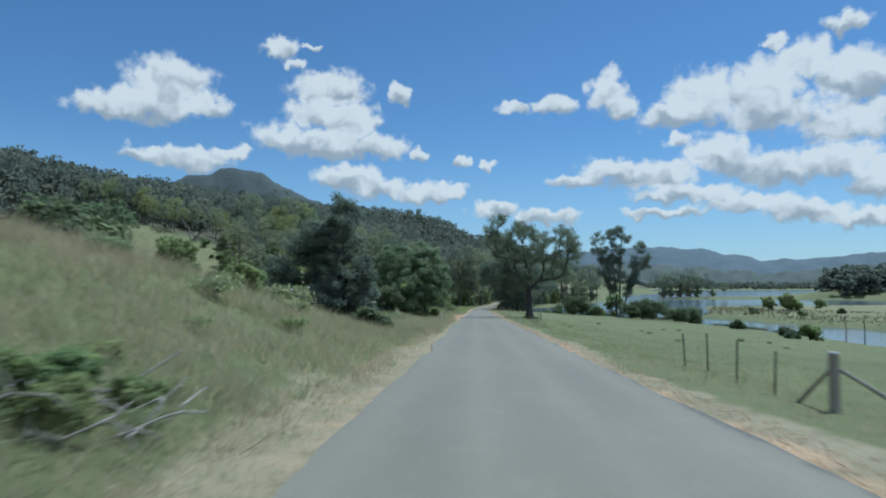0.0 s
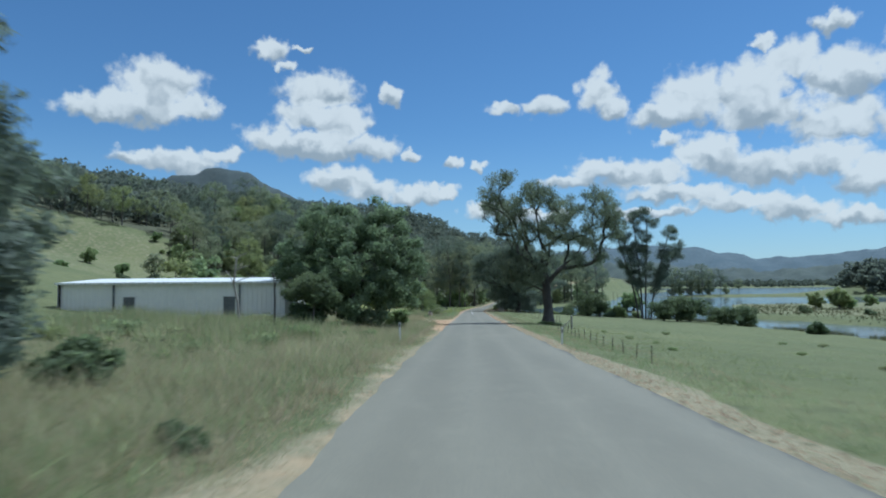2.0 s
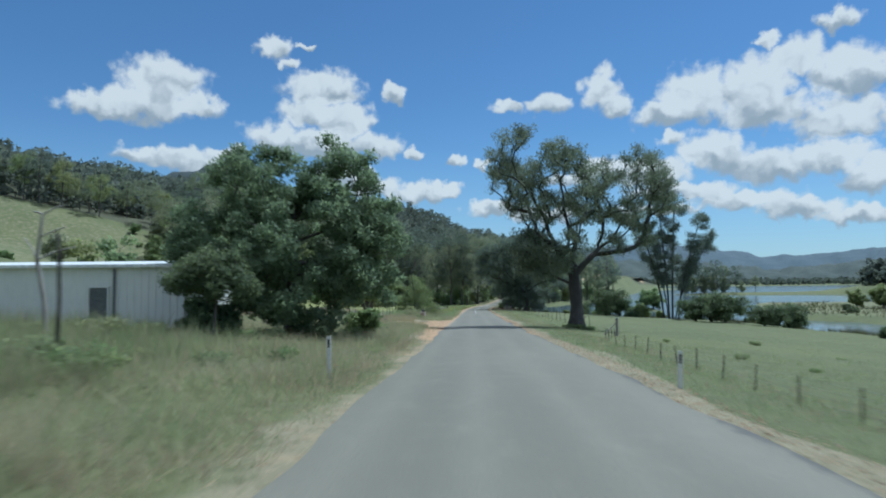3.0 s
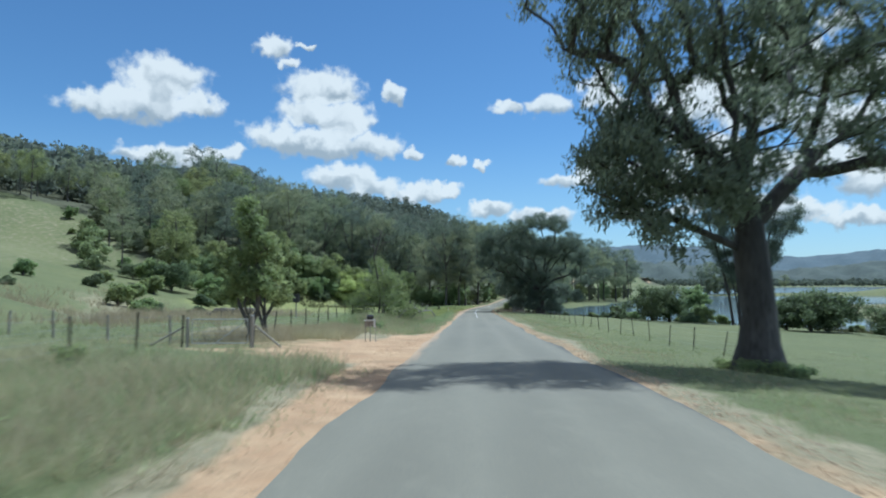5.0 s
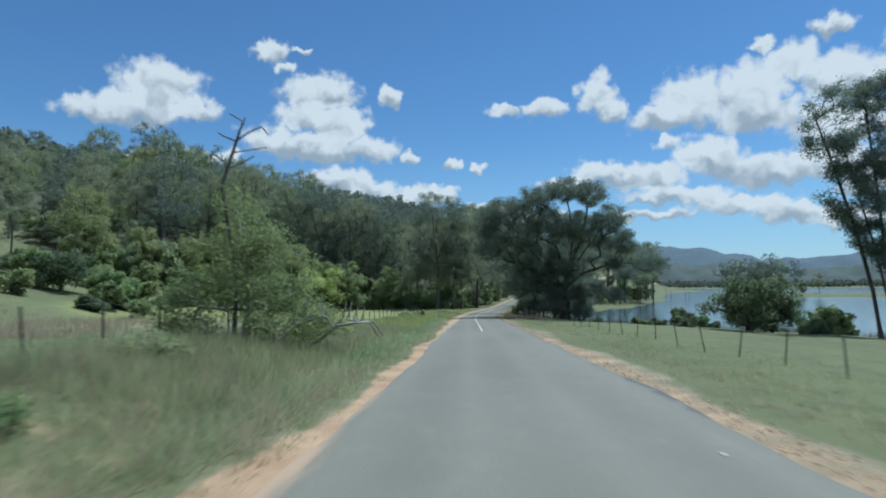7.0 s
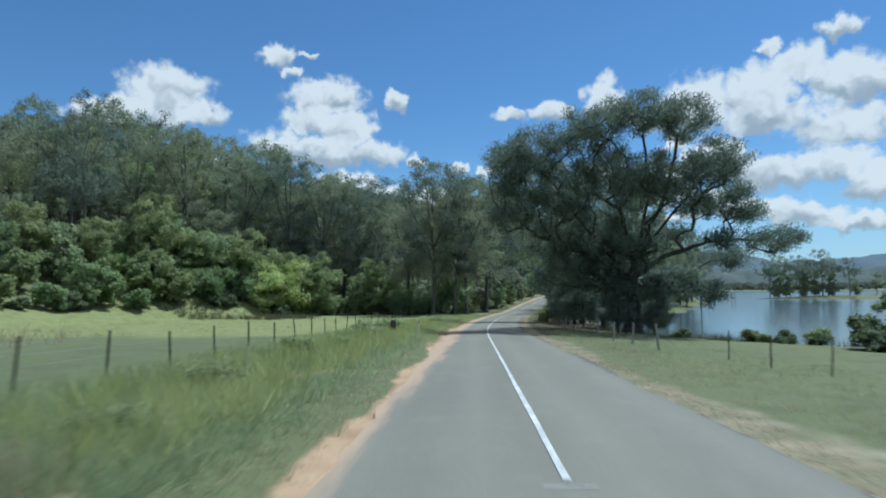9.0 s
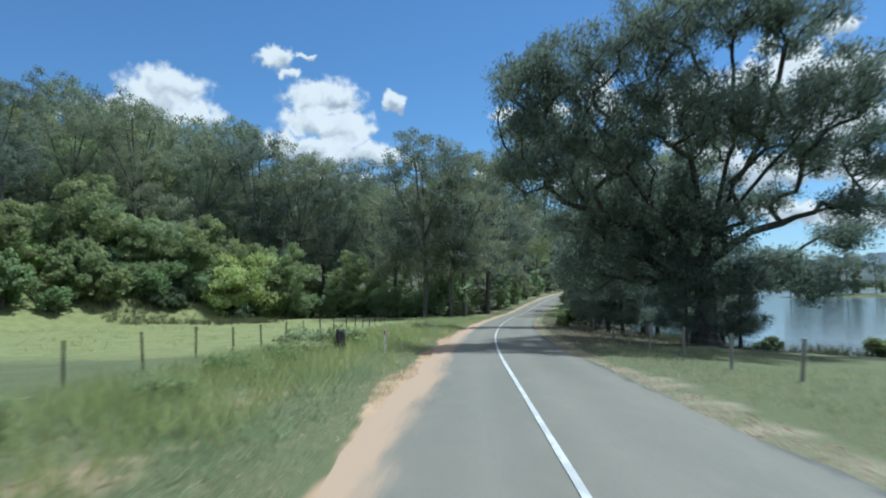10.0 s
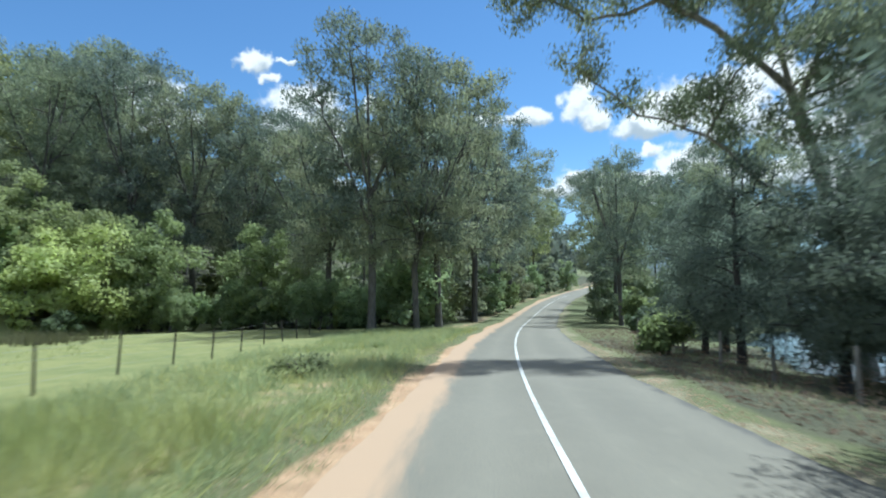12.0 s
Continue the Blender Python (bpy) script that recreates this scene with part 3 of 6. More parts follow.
# ---- plants ----
def tube(path, radii, sides=7):
    """Verts and faces of a tapering tube."""
    path = np.asarray(path, float)
    verts, faces = [], []
    t = np.gradient(path, axis=0)
    t /= np.linalg.norm(t, axis=1)[:, None] + 1e-9
    ref = np.array([0.31, 0.92, 0.22])
    for k in range(len(path)):
        u = np.cross(t[k], ref)
        u /= np.linalg.norm(u) + 1e-9
        v = np.cross(t[k], u)
        for s in range(sides):
            a = 2 * math.pi * s / sides
            verts.append(path[k] + radii[k] * (math.cos(a) * u + math.sin(a) * v))
    for k in range(len(path) - 1):
        for s in range(sides):
            s2 = (s + 1) % sides
            faces.append((k * sides + s, k * sides + s2, (k + 1) * sides + s2, (k + 1) * sides + s))
    return verts, faces


def leaf_cloud(rng, centres, spread, count, size, slim=0.35, droop=0.5, shell=0.0, tri=False, facing=0.9, ways=None):
    """Leaves round the centres: (n, 4, 3)."""
    n = len(centres) * count
    c = np.repeat(np.asarray(centres, float), count, axis=0)
    off = rng.normal(0, 1, (n, 3))
    length = np.linalg.norm(off, axis=1, keepdims=True) + 1e-9
    off = off / length * (shell + (1 - shell) * rng.random((n, 1)) ** 0.5)
    c = c + off * spread
    along = rng.normal(0, 1, (n, 3))
    along[:, 2] -= droop * 1.6
    along /= np.linalg.norm(along, axis=1, keepdims=True) + 1e-9
    out = rng.normal(0, 0.42, (n, 3)) + facing * off / (np.linalg.norm(off, axis=1, keepdims=True) + 1e-9) + np.array([0, 0, 0.45 * facing])
    if ways is not None:
        out = out + 0.9 * facing * np.repeat(ways, count, axis=0)
    side = np.cross(along, out)
    side /= np.linalg.norm(side, axis=1, keepdims=True) + 1e-9
    s = size * (0.6 + 0.8 * rng.random((n, 1)))
    a, b = along * s, side * s * slim
    if tri:
        return np.stack([c - a * 0.9 - b * 0.7, c - a * 0.1 + b * 1.5, c + a * 1.1], axis=1)
    return np.stack([c - a, c + b * 0.9, c + a, c - b], axis=1)


def in_blob(rng, n, blob, outer=0.55):
    cx, cy, cz, rx, ry, rz = blob
    v = rng.normal(0, 1, (n, 3))
    v /= np.linalg.norm(v, axis=1, keepdims=True)
    rad = outer + (1 - outer) * rng.random((n, 1)) ** 0.6
    return np.array([cx, cy, cz]) + v * rad * np.array([rx, ry, rz])


def grow(rng, centres, trunk, girth, thin=0.015, sag=0.12, limbs=()):
    """Limbs from the trunk's line out to every leaf clump, each joined to the nearest wood below it."""
    trunk = np.asarray(trunk, float)
    nodes = [p for p in trunk]
    parent = list(range(-1, len(trunk) - 1))
    first = max(1, int(len(trunk) * 0.45))
    for limb in limbs:                                  # heavy limbs, from the trunk outwards
        limb = np.asarray(limb, float)
        last = int(np.argmin(np.linalg.norm(np.array(nodes[:len(trunk)]) - limb[0], axis=1)))
        for a, c in zip(limb, limb[1:]):
            n = max(2, int(np.linalg.norm(c - a) / 0.8))
            for s in range(1, n + 1):
                nodes.append(a + (c - a) * s / n + rng.normal(0, 0.06, 3))
                parent.append(last)
                last = len(nodes) - 1
    order = np.argsort(np.linalg.norm(np.asarray(centres) - trunk[-1], axis=1) + np.abs(np.asarray(centres)[:, 2] - trunk[-1][2]) * 0.3)
    for k in order:
        c = np.asarray(centres[k])
        arr = np.array(nodes)
        dist = np.linalg.norm(arr - c, axis=1) + 1.3 * np.clip(arr[:, 2] - c[2] + 0.4, 0, None)
        dist[:first] += 50
        j = int(np.argmin(dist))
        start = arr[j]
        L = np.linalg.norm(c - start)
        n = max(2, int(L / 0.9))
        bend = rng.normal(0, sag * L, 3)
        bend[2] = abs(bend[2]) * 0.5
        last = j
        for s in range(1, n + 1):
            f = s / n
            p = start * (1 - f) + c * f + bend * math.sin(math.pi * f) * 0.6
            nodes.append(p)
            parent.append(last)
            last = len(nodes) - 1
    load = np.ones(len(nodes)) * 0.35
    for k in range(len(nodes) - 1, 0, -1):
        load[parent[k]] += load[k]
    rad = thin + (girth - thin) * (load / load[0]) ** 0.55
    rad[0], rad[1] = rad[0] * (1.75 if girth > 0.4 else 1.4), rad[1] * (1.2 if girth > 0.4 else 1.12)          # root flare
    kids = [[] for _ in nodes]
    for k in range(1, len(nodes)):
        kids[parent[k]].append(k)
    verts, faces = [], []
    todo = [(0, None)]
    while todo:
        k, frm = todo.pop()
        line, rr = ([nodes[frm], nodes[k]], [min(rad[frm], rad[k] * 1.15), rad[k]]) if frm is not None else ([nodes[k]], [rad[k]])
        while kids[k]:
            best = max(kids[k], key=lambda q: load[q])
            todo += [(q, k) for q in kids[k] if q != best]
            k = best
            line.append(nodes[k])
            rr.append(rad[k])
        if len(line) > 1:
            v, f = tube(line, rr, 8 if rr[0] > 0.12 else 5 if rr[0] > 0.05 else 3)
            o = len(verts)
            verts += v
            faces += [tuple(q + o for q in ff) for ff in f]
    return verts, faces


def tree(name, seed, trunk, girth, blobs, clumps, per, leaf, spread, leaves, bark, label, category="tree",
         slim=0.35, droop=0.5, at=None, group="", outer=0.55, tri=True, limbs=()):
    """A tree from its trunk's line and the blobs of its crown; blobs as (x, y, z, rx, ry, rz) from the base."""
    rng = np.random.default_rng(seed)
    centres, hubs = [], []
    vol = np.array([b[3] * b[4] + b[4] * b[5] + b[3] * b[5] for b in blobs])
    for b, v in zip(blobs, vol / vol.sum()):
        centres.append(in_blob(rng, max(2, int(round(clumps * v))), b, outer))
        hubs += [b[:3]] * len(centres[-1])
    centres = np.concatenate(centres)
    ways = centres - np.asarray(hubs, float)
    ways /= np.linalg.norm(ways, axis=1, keepdims=True) + 1e-9
    line = []
    trunk = np.asarray(trunk, float)
    for a, b in zip(trunk, trunk[1:]):
        n = max(2, int(np.linalg.norm(b - a) / 0.8))
        line += [a + (b - a) * s / n for s in range(n)]
    line.append(trunk[-1])
    v, f = grow(rng, centres, line, girth, limbs=limbs)
    root = new(name)
    obj("trunk", v, f, bark, root, smooth_shade=True)
    q = leaf_cloud(rng, centres, np.array([1, 1, 0.75]) * spread, per, leaf, slim, droop, tri=tri, ways=ways)
    quads_mesh("crown", q, leaves, root, 3 if tri else 4)
    tagged(root, label, category, group)
    if at is not None:
        root.location = (at[0], at[1], land_at(at[0], at[1]) - 0.05)
    return root


def put_copy(ob, m):
    """copy_thing at a pose whose scale is the copy's own."""
    return copy_thing(ob, m @ Matrix.Diagonal((1 / ob.scale[0], 1 / ob.scale[1], 1 / ob.scale[2], 1)))


def place(x, y, turn=0.0, s=1.0, sink=0.1):
    return Matrix.Translation((x, y, land_at(x, y) - sink)) @ Matrix.Rotation(turn, 4, "Z") @ Matrix.Diagonal((s, s, s, 1))


# the big spreading gum beside the road
gum_low = [(-3.8, -0.2, 7.2, 1.3, 2.2, 2.2), (-2.2, 0.6, 6.8, 1.2, 2.6, 1.8), (3.0, 0.5, 7.0, 1.2, 1.6, 1.2), (-3.4, 0, 5.6, 0.9, 1.4, 1.2), (-1.6, -1.6, 5.4, 0.9, 1.2, 1.2),
           (-0.4, -2.2, 6.8, 1.2, 1.4, 1.2), (-2.7, -0.4, 4.4, 0.9, 1.2, 1.4), (-4.3, 0, 6.4, 1.1, 1.6, 1.8), (5.6, 0.2, 7.6, 1.2, 1.4, 1.2)]
tree("gum_tree", 11, [(0, 0, 0), (0.05, 0, 1.8), (-0.1, 0.1, 3.6), (-0.1, 0.2, 5.2), (-0.5, 0.3, 7.0)], 0.5,
     [(-4.6, 0.5, 12.6, 2.6, 3.2, 1.9), (-1.4, 0.2, 14.0, 2.4, 3.2, 1.8), (1.8, 0.5, 12.6, 2.2, 3.0, 1.8), (5.9, 0.2, 13.0, 2.4, 3.0, 2.2), (-4.8, -1.0, 15.8, 1.7, 1.6, 0.9), (-3.0, 0.4, 10.4, 3.0, 3.2, 1.8),
      (4.4, 0.4, 9.8, 2.4, 2.8, 1.6), (0.8, 0.5, 10.2, 2.4, 3.4, 1.8), (-6.2, 0, 13.9, 1.3, 1.8, 1.4), (7.4, 0, 10.8, 1.4, 1.8, 1.8)] + gum_low,
     640, 104, 0.12, 0.70, M_GUMMID, M_DARKBARK, "tall spreading gum tree with drooping olive foliage beside the road", slim=0.28, droop=1.1, at=(8.7, 103.8), outer=0.25,
     limbs=([(-0.1, 0.1, 3.9), (-1.1, 0.2, 5.6), (-2.4, 0.3, 9.0), (-4.2, 0.3, 12.6)], [(0, 0.2, 4.6), (1.5, 0.2, 6.2), (3.4, 0.3, 7.8), (5.0, 0.3, 10.0), (6.0, 0.2, 12.6)],
            [(-0.2, 0.2, 6.0), (0.4, 0.5, 8.6), (1.4, 0.5, 11.6)], [(-0.3, 0.2, 6.6), (-0.9, -0.2, 10.0), (-1.2, 0, 13.4)], [(0, 0.2, 5.0), (-1.4, -0.6, 6.4), (-3.2, -0.4, 8.0)]))
# the slender clump of gums in the paddock: stems that fan out from close feet
for k, (dx, dy, hgt, lean, girth) in enumerate(((-0.3, 0, 24.3, -1.6, 0.21), (0.5, 0.6, 25.4, 1.0, 0.23), (-1.1, 0.5, 22.4, -5.2, 0.22), (1.3, -0.4, 21.0, 4.8, 0.17), (0.9, 0.2, 17.0, 7.4, 0.13), (-0.6, -0.5, 18.5, -3.6, 0.14))):
    rg = np.random.default_rng(300 + k)
    stem = [(0, 0, 0), (lean * 0.10, 0.1, hgt * 0.2), (lean * 0.34, 0.2, hgt * 0.45), (lean * 0.72, 0.3, hgt * 0.75), (lean, 0.3, hgt * 0.95)]
    tufts = [(lean, 0.3, hgt * 0.95, 1.1, 1.1, 1.0)]
    for f in np.linspace(0.36, 0.97, 19):
        sx = float(np.interp(f, [0.2, 0.45, 0.75, 0.95], [lean * 0.10, lean * 0.34, lean * 0.72, lean]))
        turn, out = rg.uniform(0, 6.28), (0.3 + 1.9 * f) * rg.uniform(0.3, 1.15)
        w = rg.uniform(0.7, 1.35)
        tufts.append((sx + math.cos(turn) * out, math.sin(turn) * out, hgt * f + rg.uniform(-0.3, 0.9), w, w, w * 0.8))
    tree("slender_gum_tree", 30 + k, stem, girth * 0.8, tufts, 190, 66, 0.125, 0.8, M_GUMDARK, M_DARKBARK, "slender gum tree with dark clumped crown in the paddock", slim=0.33, droop=0.9,
         at=(39.0 + dx, 177.5 + dy), group="slender gums in the paddock", outer=0.2)
# the broad dark gum by the lake, its crown leaning towards the open paddock
broad_top = [(-0.9, -7.6, 16.7, 2.8, 3.2, 1.6), (2.2, -7.2, 16.2, 2.2, 3.0, 1.7), (-4.6, -7.2, 15.6, 2.6, 3.2, 1.7), (-8.4, -7.0, 14.2, 2.4, 3.2, 1.6), (-10.6, -6.6, 13.2, 1.7, 3.0, 2.0), (5.0, -6.6, 13.2, 2.2, 3.0, 1.8),
             (-10.2, -6.0, 10.2, 1.9, 3.0, 2.2), (-6.6, -5.2, 11.4, 3.2, 4.0, 2.4), (-2.4, -5.0, 12.6, 3.4, 4.4, 2.4), (1.8, -4.6, 12.2, 3.2, 4.2, 2.6), (7.6, -4.6, 9.6, 1.8, 2.2, 0.7), (6.0, -4.4, 7.6, 1.4, 1.8, 0.7), (4.8, -3.0, 10.2, 1.9, 2.4, 0.9), (7.2, -4.4, 11.2, 1.5, 2.0, 0.8), (3.6, -1.0, 8.4, 1.5, 1.8, 0.7), (10.2, -3.6, 7.6, 2.2, 2.6, 1.1)]
broad_low = [(-7.2, -0.4, 8.2, 2.4, 3.2, 2.2), (-3.4, -0.4, 8.6, 3.2, 3.6, 2.4), (-0.6, -0.6, 8.6, 2.6, 3.2, 2.2), (-6.4, 2.4, 5.0, 2.0, 2.6, 2.2), (-3.2, 2.0, 5.2, 2.4, 2.6, 2.2),
             (4.2, 1.2, 4.8, 1.4, 1.6, 0.7), (8.6, 0.4, 6.2, 2.0, 2.2, 0.8), (-1.4, -1.6, 4.0, 1.8, 1.2, 1.6), (1.6, -1.4, 3.4, 1.6, 1.2, 1.4), (4.4, -0.6, 4.0, 1.8, 1.6, 1.4), (6.4, 0.8, 3.4, 1.8, 1.8, 1.2), (-1.0, -2.2, 6.6, 3.6, 2.2, 1.6), (-4.8, -1.6, 6.0, 2.4, 2.2, 1.6)]
tree("broad_gum_tree", 51, [(0, 0, 0), (0.2, 0, 2.4), (0.1, 0.0, 4.6), (0.4, -0.6, 7.0)], 0.60, broad_top + broad_low,
     1560, 130, 0.112, 0.80, M_GUMDARK, M_DARKBARK, "broad dark gum tree overhanging the lake bank", slim=0.30, droop=0.9, at=(13.4, 206.0), outer=0.3,
     limbs=([(0.1, 0.0, 4.0), (-1.8, -1.2, 6.4), (-5.2, -3.6, 9.6), (-8.6, -6.4, 13.6)], [(0.2, 0.0, 4.6), (2.6, -0.6, 6.4), (6.2, -2.2, 7.6), (9.8, -3.4, 7.6)],
            [(0.4, -0.6, 7.0), (0.8, -3.0, 11.0), (-0.6, -7.0, 16.0)], [(0.3, -0.4, 6.0), (2.6, -3.0, 9.6), (4.6, -6.2, 12.8)], [(0.2, -0.2, 5.4), (-1.0, -2.6, 8.6), (-3.4, -6.0, 13.4)], [(0.3, -0.4, 6.4), (1.8, -4.0, 10.8), (2.2, -7.0, 15.6)]))
# dense casuarinas along the lake bank
bank = []
for k, (h, w) in enumerate(((8.2, 2.5), (9.6, 2.9))):
    bank.append(tree("bank_tree", 400 + k, [(0, 0, 0), (0.1, 0, h * 0.25), (0.2, 0, h * 0.5), (0.1, 0, h * 0.85)], 0.17,
                     [(0, 0, h * 0.85, w * 0.5, w * 0.5, h * 0.13), (-w * 0.2, 0, h * 0.62, w * 0.85, w * 0.9, h * 0.2), (w * 0.2, 0, h * 0.4, w, w, h * 0.2), (-w * 0.2, -0.2, h * 0.26, w * 0.9, w, h * 0.11)],
                     120, 190, 0.095, 0.82, M_GUMDARK, M_DARKBARK, "dense dark bank tree with foliage low to the ground", slim=0.3, droop=0.6, group="trees along the lake bank"))
for k, (x, y, s) in enumerate(((10.6, 219.0, 0.85), (13.8, 234.0, 0.9), (11.2, 216.5, 0.85), (10.8, 225.5, 0.85), (14.2, 222.5, 0.95), (11.4, 230.5, 0.8), (17.0, 228.0, 0.95), (18.0, 245.0, 1.0), (17.5, 214.0, 0.85), (11.9, 204.6, 0.52), (15.2, 205.4, 0.58))):
    m4 = place(x, y, k * 1.3, s, 0.05)
    if k < 2:
        bank[k].matrix_basis = m4
    else:
        put_copy(bank[k % 2], m4)
# a gum whose limbs hang over the road past the bend
tree("leaning_gum_tree", 57, [(0, 0, 0), (-0.4, 0, 3), (-1.2, 0, 7), (-2.2, 0.2, 11), (-3.0, 0.2, 15)], 0.29,
     [(-3.2, 0, 16.5, 3.4, 3.2, 2.0), (-11.8, 0, 16.0, 1.7, 2.0, 1.4), (-12.6, 0.2, 14.6, 1.0, 1.3, 0.9), (-9.4, 0, 15.2, 2.2, 2.2, 1.3), (-10.4, -0.2, 18.4, 2.4, 2.4, 1.6), (-7.0, 0, 18.4, 2.6, 2.6, 1.8), (1.5, 0, 14.5, 3.2, 3.2, 2.0), (-10.2, 0, 12.2, 1.2, 1.0, 0.7), (-8.2, 0.2, 10.9, 1.0, 0.9, 0.5), (-6.2, -0.2, 10.3, 1.0, 1.0, 0.6), (-5.0, 0.4, 10.4, 1.8, 2.0, 1.3), (3.0, 0.4, 10.5, 2.6, 2.6, 1.8), (4.6, 0.2, 13.0, 2.4, 2.6, 1.8), (-0.8, -0.4, 12.2, 2.2, 2.2, 1.4), (5.0, 0, 7.8, 2.2, 2.4, 1.6), (-6.0, -0.6, 15.0, 2.0, 2.0, 1.2),
      (-3.6, -2.4, 12.6, 2.4, 2.4, 1.6), (0.6, -2.6, 10.6, 2.6, 2.6, 1.8), (3.6, -2.4, 15.4, 2.8, 2.6, 1.8), (-2.4, -1.0, 9.2, 1.8, 2.0, 1.2), (2.2, -1.6, 8.0, 2.2, 2.2, 1.5)],
     640, 120, 0.12, 0.78, M_GUM, M_PALEBARK, "leaning gum tree with limbs over the road", slim=0.28, droop=0.9, at=(15.4, 225.5),
     limbs=([(-0.9, 0, 6.2), (-3.4, 0.2, 7.4), (-5.4, 0, 9.2), (-8.0, 0.2, 10.2), (-10.4, 0, 11.9)], [(-2.2, 0.2, 11.0), (-5.0, 0, 13.4), (-8.6, 0, 15.2), (-11.6, 0, 16.2)], [(-0.8, 0, 5.6), (0.6, 0.2, 8.4), (2.6, 0.4, 10.6)], [(-2.0, 0.2, 10.4), (-1.0, 0, 12.6), (1.2, 0, 14.6)]))
# the dark pine-like tree on the bank
tree("wattle_tree", 61, [(0, 0, 0), (0.2, 0, 2.5), (0.1, 0.1, 5.2), (0.3, 0, 7.4)], 0.17,
     [(0.2, 0, 7.1, 1.0, 1.0, 1.3), (0.1, 0, 5.6, 1.8, 1.6, 1.3), (-1.8, 0, 5.2, 1.8, 1.7, 1.4), (-2.6, 0.2, 3.6, 2.0, 2.0, 1.5), (0.5, 0.2, 3.2, 1.5, 1.8, 1.6), (-1.2, -0.3, 1.7, 2.6, 2.2, 1.5), (1.0, -0.2, 1.1, 1.1, 1.2, 1.0), (1.4, 0, 3.3, 0.85, 0.9, 0.9), (1.6, 0.1, 1.9, 0.85, 0.9, 0.8), (1.6, 0, 0.8, 0.9, 0.9, 0.7), (-3.6, 0.4, 1.6, 1.8, 1.8, 1.3)],
     345, 190, 0.085, 0.46, M_GUMDARK, M_BARK, "dark dense wattle tree on the grassy bank", slim=0.35, droop=0.1, at=(-9.05, 43.0), outer=0.3).scale = (1.14, 1.14, 1.07)
# the round tree in front of the shed, and its small neighbour
tree("round_tree", 71, [(0, 0, 0), (0.1, 0, 1.6), (0.2, 0, 3.6), (0.3, 0, 6.5)], 0.22,
     [(-1.2, 0, 7.4, 2.4, 2.4, 1.6), (2.6, 0, 7.0, 1.9, 2.4, 1.8), (0, 0, 4.6, 4.4, 3.8, 2.4), (3.2, 0, 3.6, 2.4, 2.6, 2.2), (-3.0, 0, 4.4, 2.6, 2.8, 2.0), (0.8, -0.5, 2.2, 3.6, 3.0, 1.6), (-2.4, 0, 8.3, 0.7, 0.7, 1.0), (-0.8, 0.2, 8.5, 0.7, 0.7, 1.0), (2.0, 0, 8.4, 0.7, 0.7, 1.1), (3.4, 0, 7.9, 0.7, 0.7, 1.0), (-4.6, 0, 5.2, 1.0, 1.6, 1.4), (4.6, 0, 5.0, 1.0, 1.6, 1.6)],
     390, 210, 0.10, 0.60, M_ROUND, M_BARK, "round leafy green tree beside the shed", slim=0.5, droop=0.1, at=(-8.6, 80.5))
tree("small_tree", 72, [(0, 0, 0), (0.1, 0, 1.2), (0.2, 0.1, 2.6)], 0.07,
     [(0, 0, 2.9, 1.3, 1.2, 0.7), (0.7, 0, 2.2, 1.1, 1.1, 0.6), (-0.8, 0, 2.3, 1.1, 1.1, 0.6)], 76, 150, 0.08, 0.45, M_SHRUBDARK, M_BARK,
     "small bushy tree with thin stems beside the shed", slim=0.5, droop=0.0, at=(-10.2, 75.5))
# young trees by the driveway gate, each of several stems
for k, (x, y, h) in enumerate(((-10.0, 112.9, 6.6), (-10.9, 117.8, 5.4))):
    tree("young_tree", 80 + k, [(0, 0, 0), (0.05, 0, 0.4), (0, 0, h * 0.4)], 0.15,
         [(-0.1, 0, h * 0.86, 0.6, 0.7, h * 0.13), (0.25, 0.2, h * 0.68, 0.8, 0.8, h * 0.15), (-0.5, 0, h * 0.52, 0.95, 0.9, h * 0.14), (0.6, 0, h * 0.42, 0.85, 0.9, h * 0.11), (-1.0, 0.2, h * 0.36, 0.6, 0.6, h * 0.09)],
         80, 120, 0.085, 0.42, M_SHRUB, M_BARK, "young dark green tree of several stems beside the driveway", slim=0.5, droop=0.2, at=(x, y), group="young trees by the gate", outer=0.25,
         limbs=([(0, 0, 0.4), (-0.35, 0.1, 1.3), (-0.8, 0.1, h * 0.36)], [(0, 0, 0.5), (0.3, 0, 1.4), (0.6, 0, h * 0.45)], [(0, 0, 0.8), (-0.15, 0, 1.8), (-0.1, 0, h * 0.75)]))


def bush(name, seed, w, h, leaves, leaf=0.15, n=46, per=74, label="", category="shrub"):
    """A shrub of leafy mounds on short stems, unlinked from any place."""
    rng = np.random.default_rng(seed)
    blobs = [(rng.uniform(-0.34, 0.34) * w, rng.uniform(-0.34, 0.34) * w, h * rng.uniform(0.22, 0.62), w * rng.uniform(0.25, 0.4), w * rng.uniform(0.25, 0.4), h * rng.uniform(0.2, 0.34)) for _ in range(8)]
    root = tree(name, seed, [(0, 0, 0), (0, 0, h * 0.12), (0, 0, h * 0.3)], 0.05 + 0.02 * h, blobs, n, per, leaf, 0.12 * w + 0.12, leaves, M_BARK, label, category, slim=0.5, droop=0.1, outer=0.35)
    return root


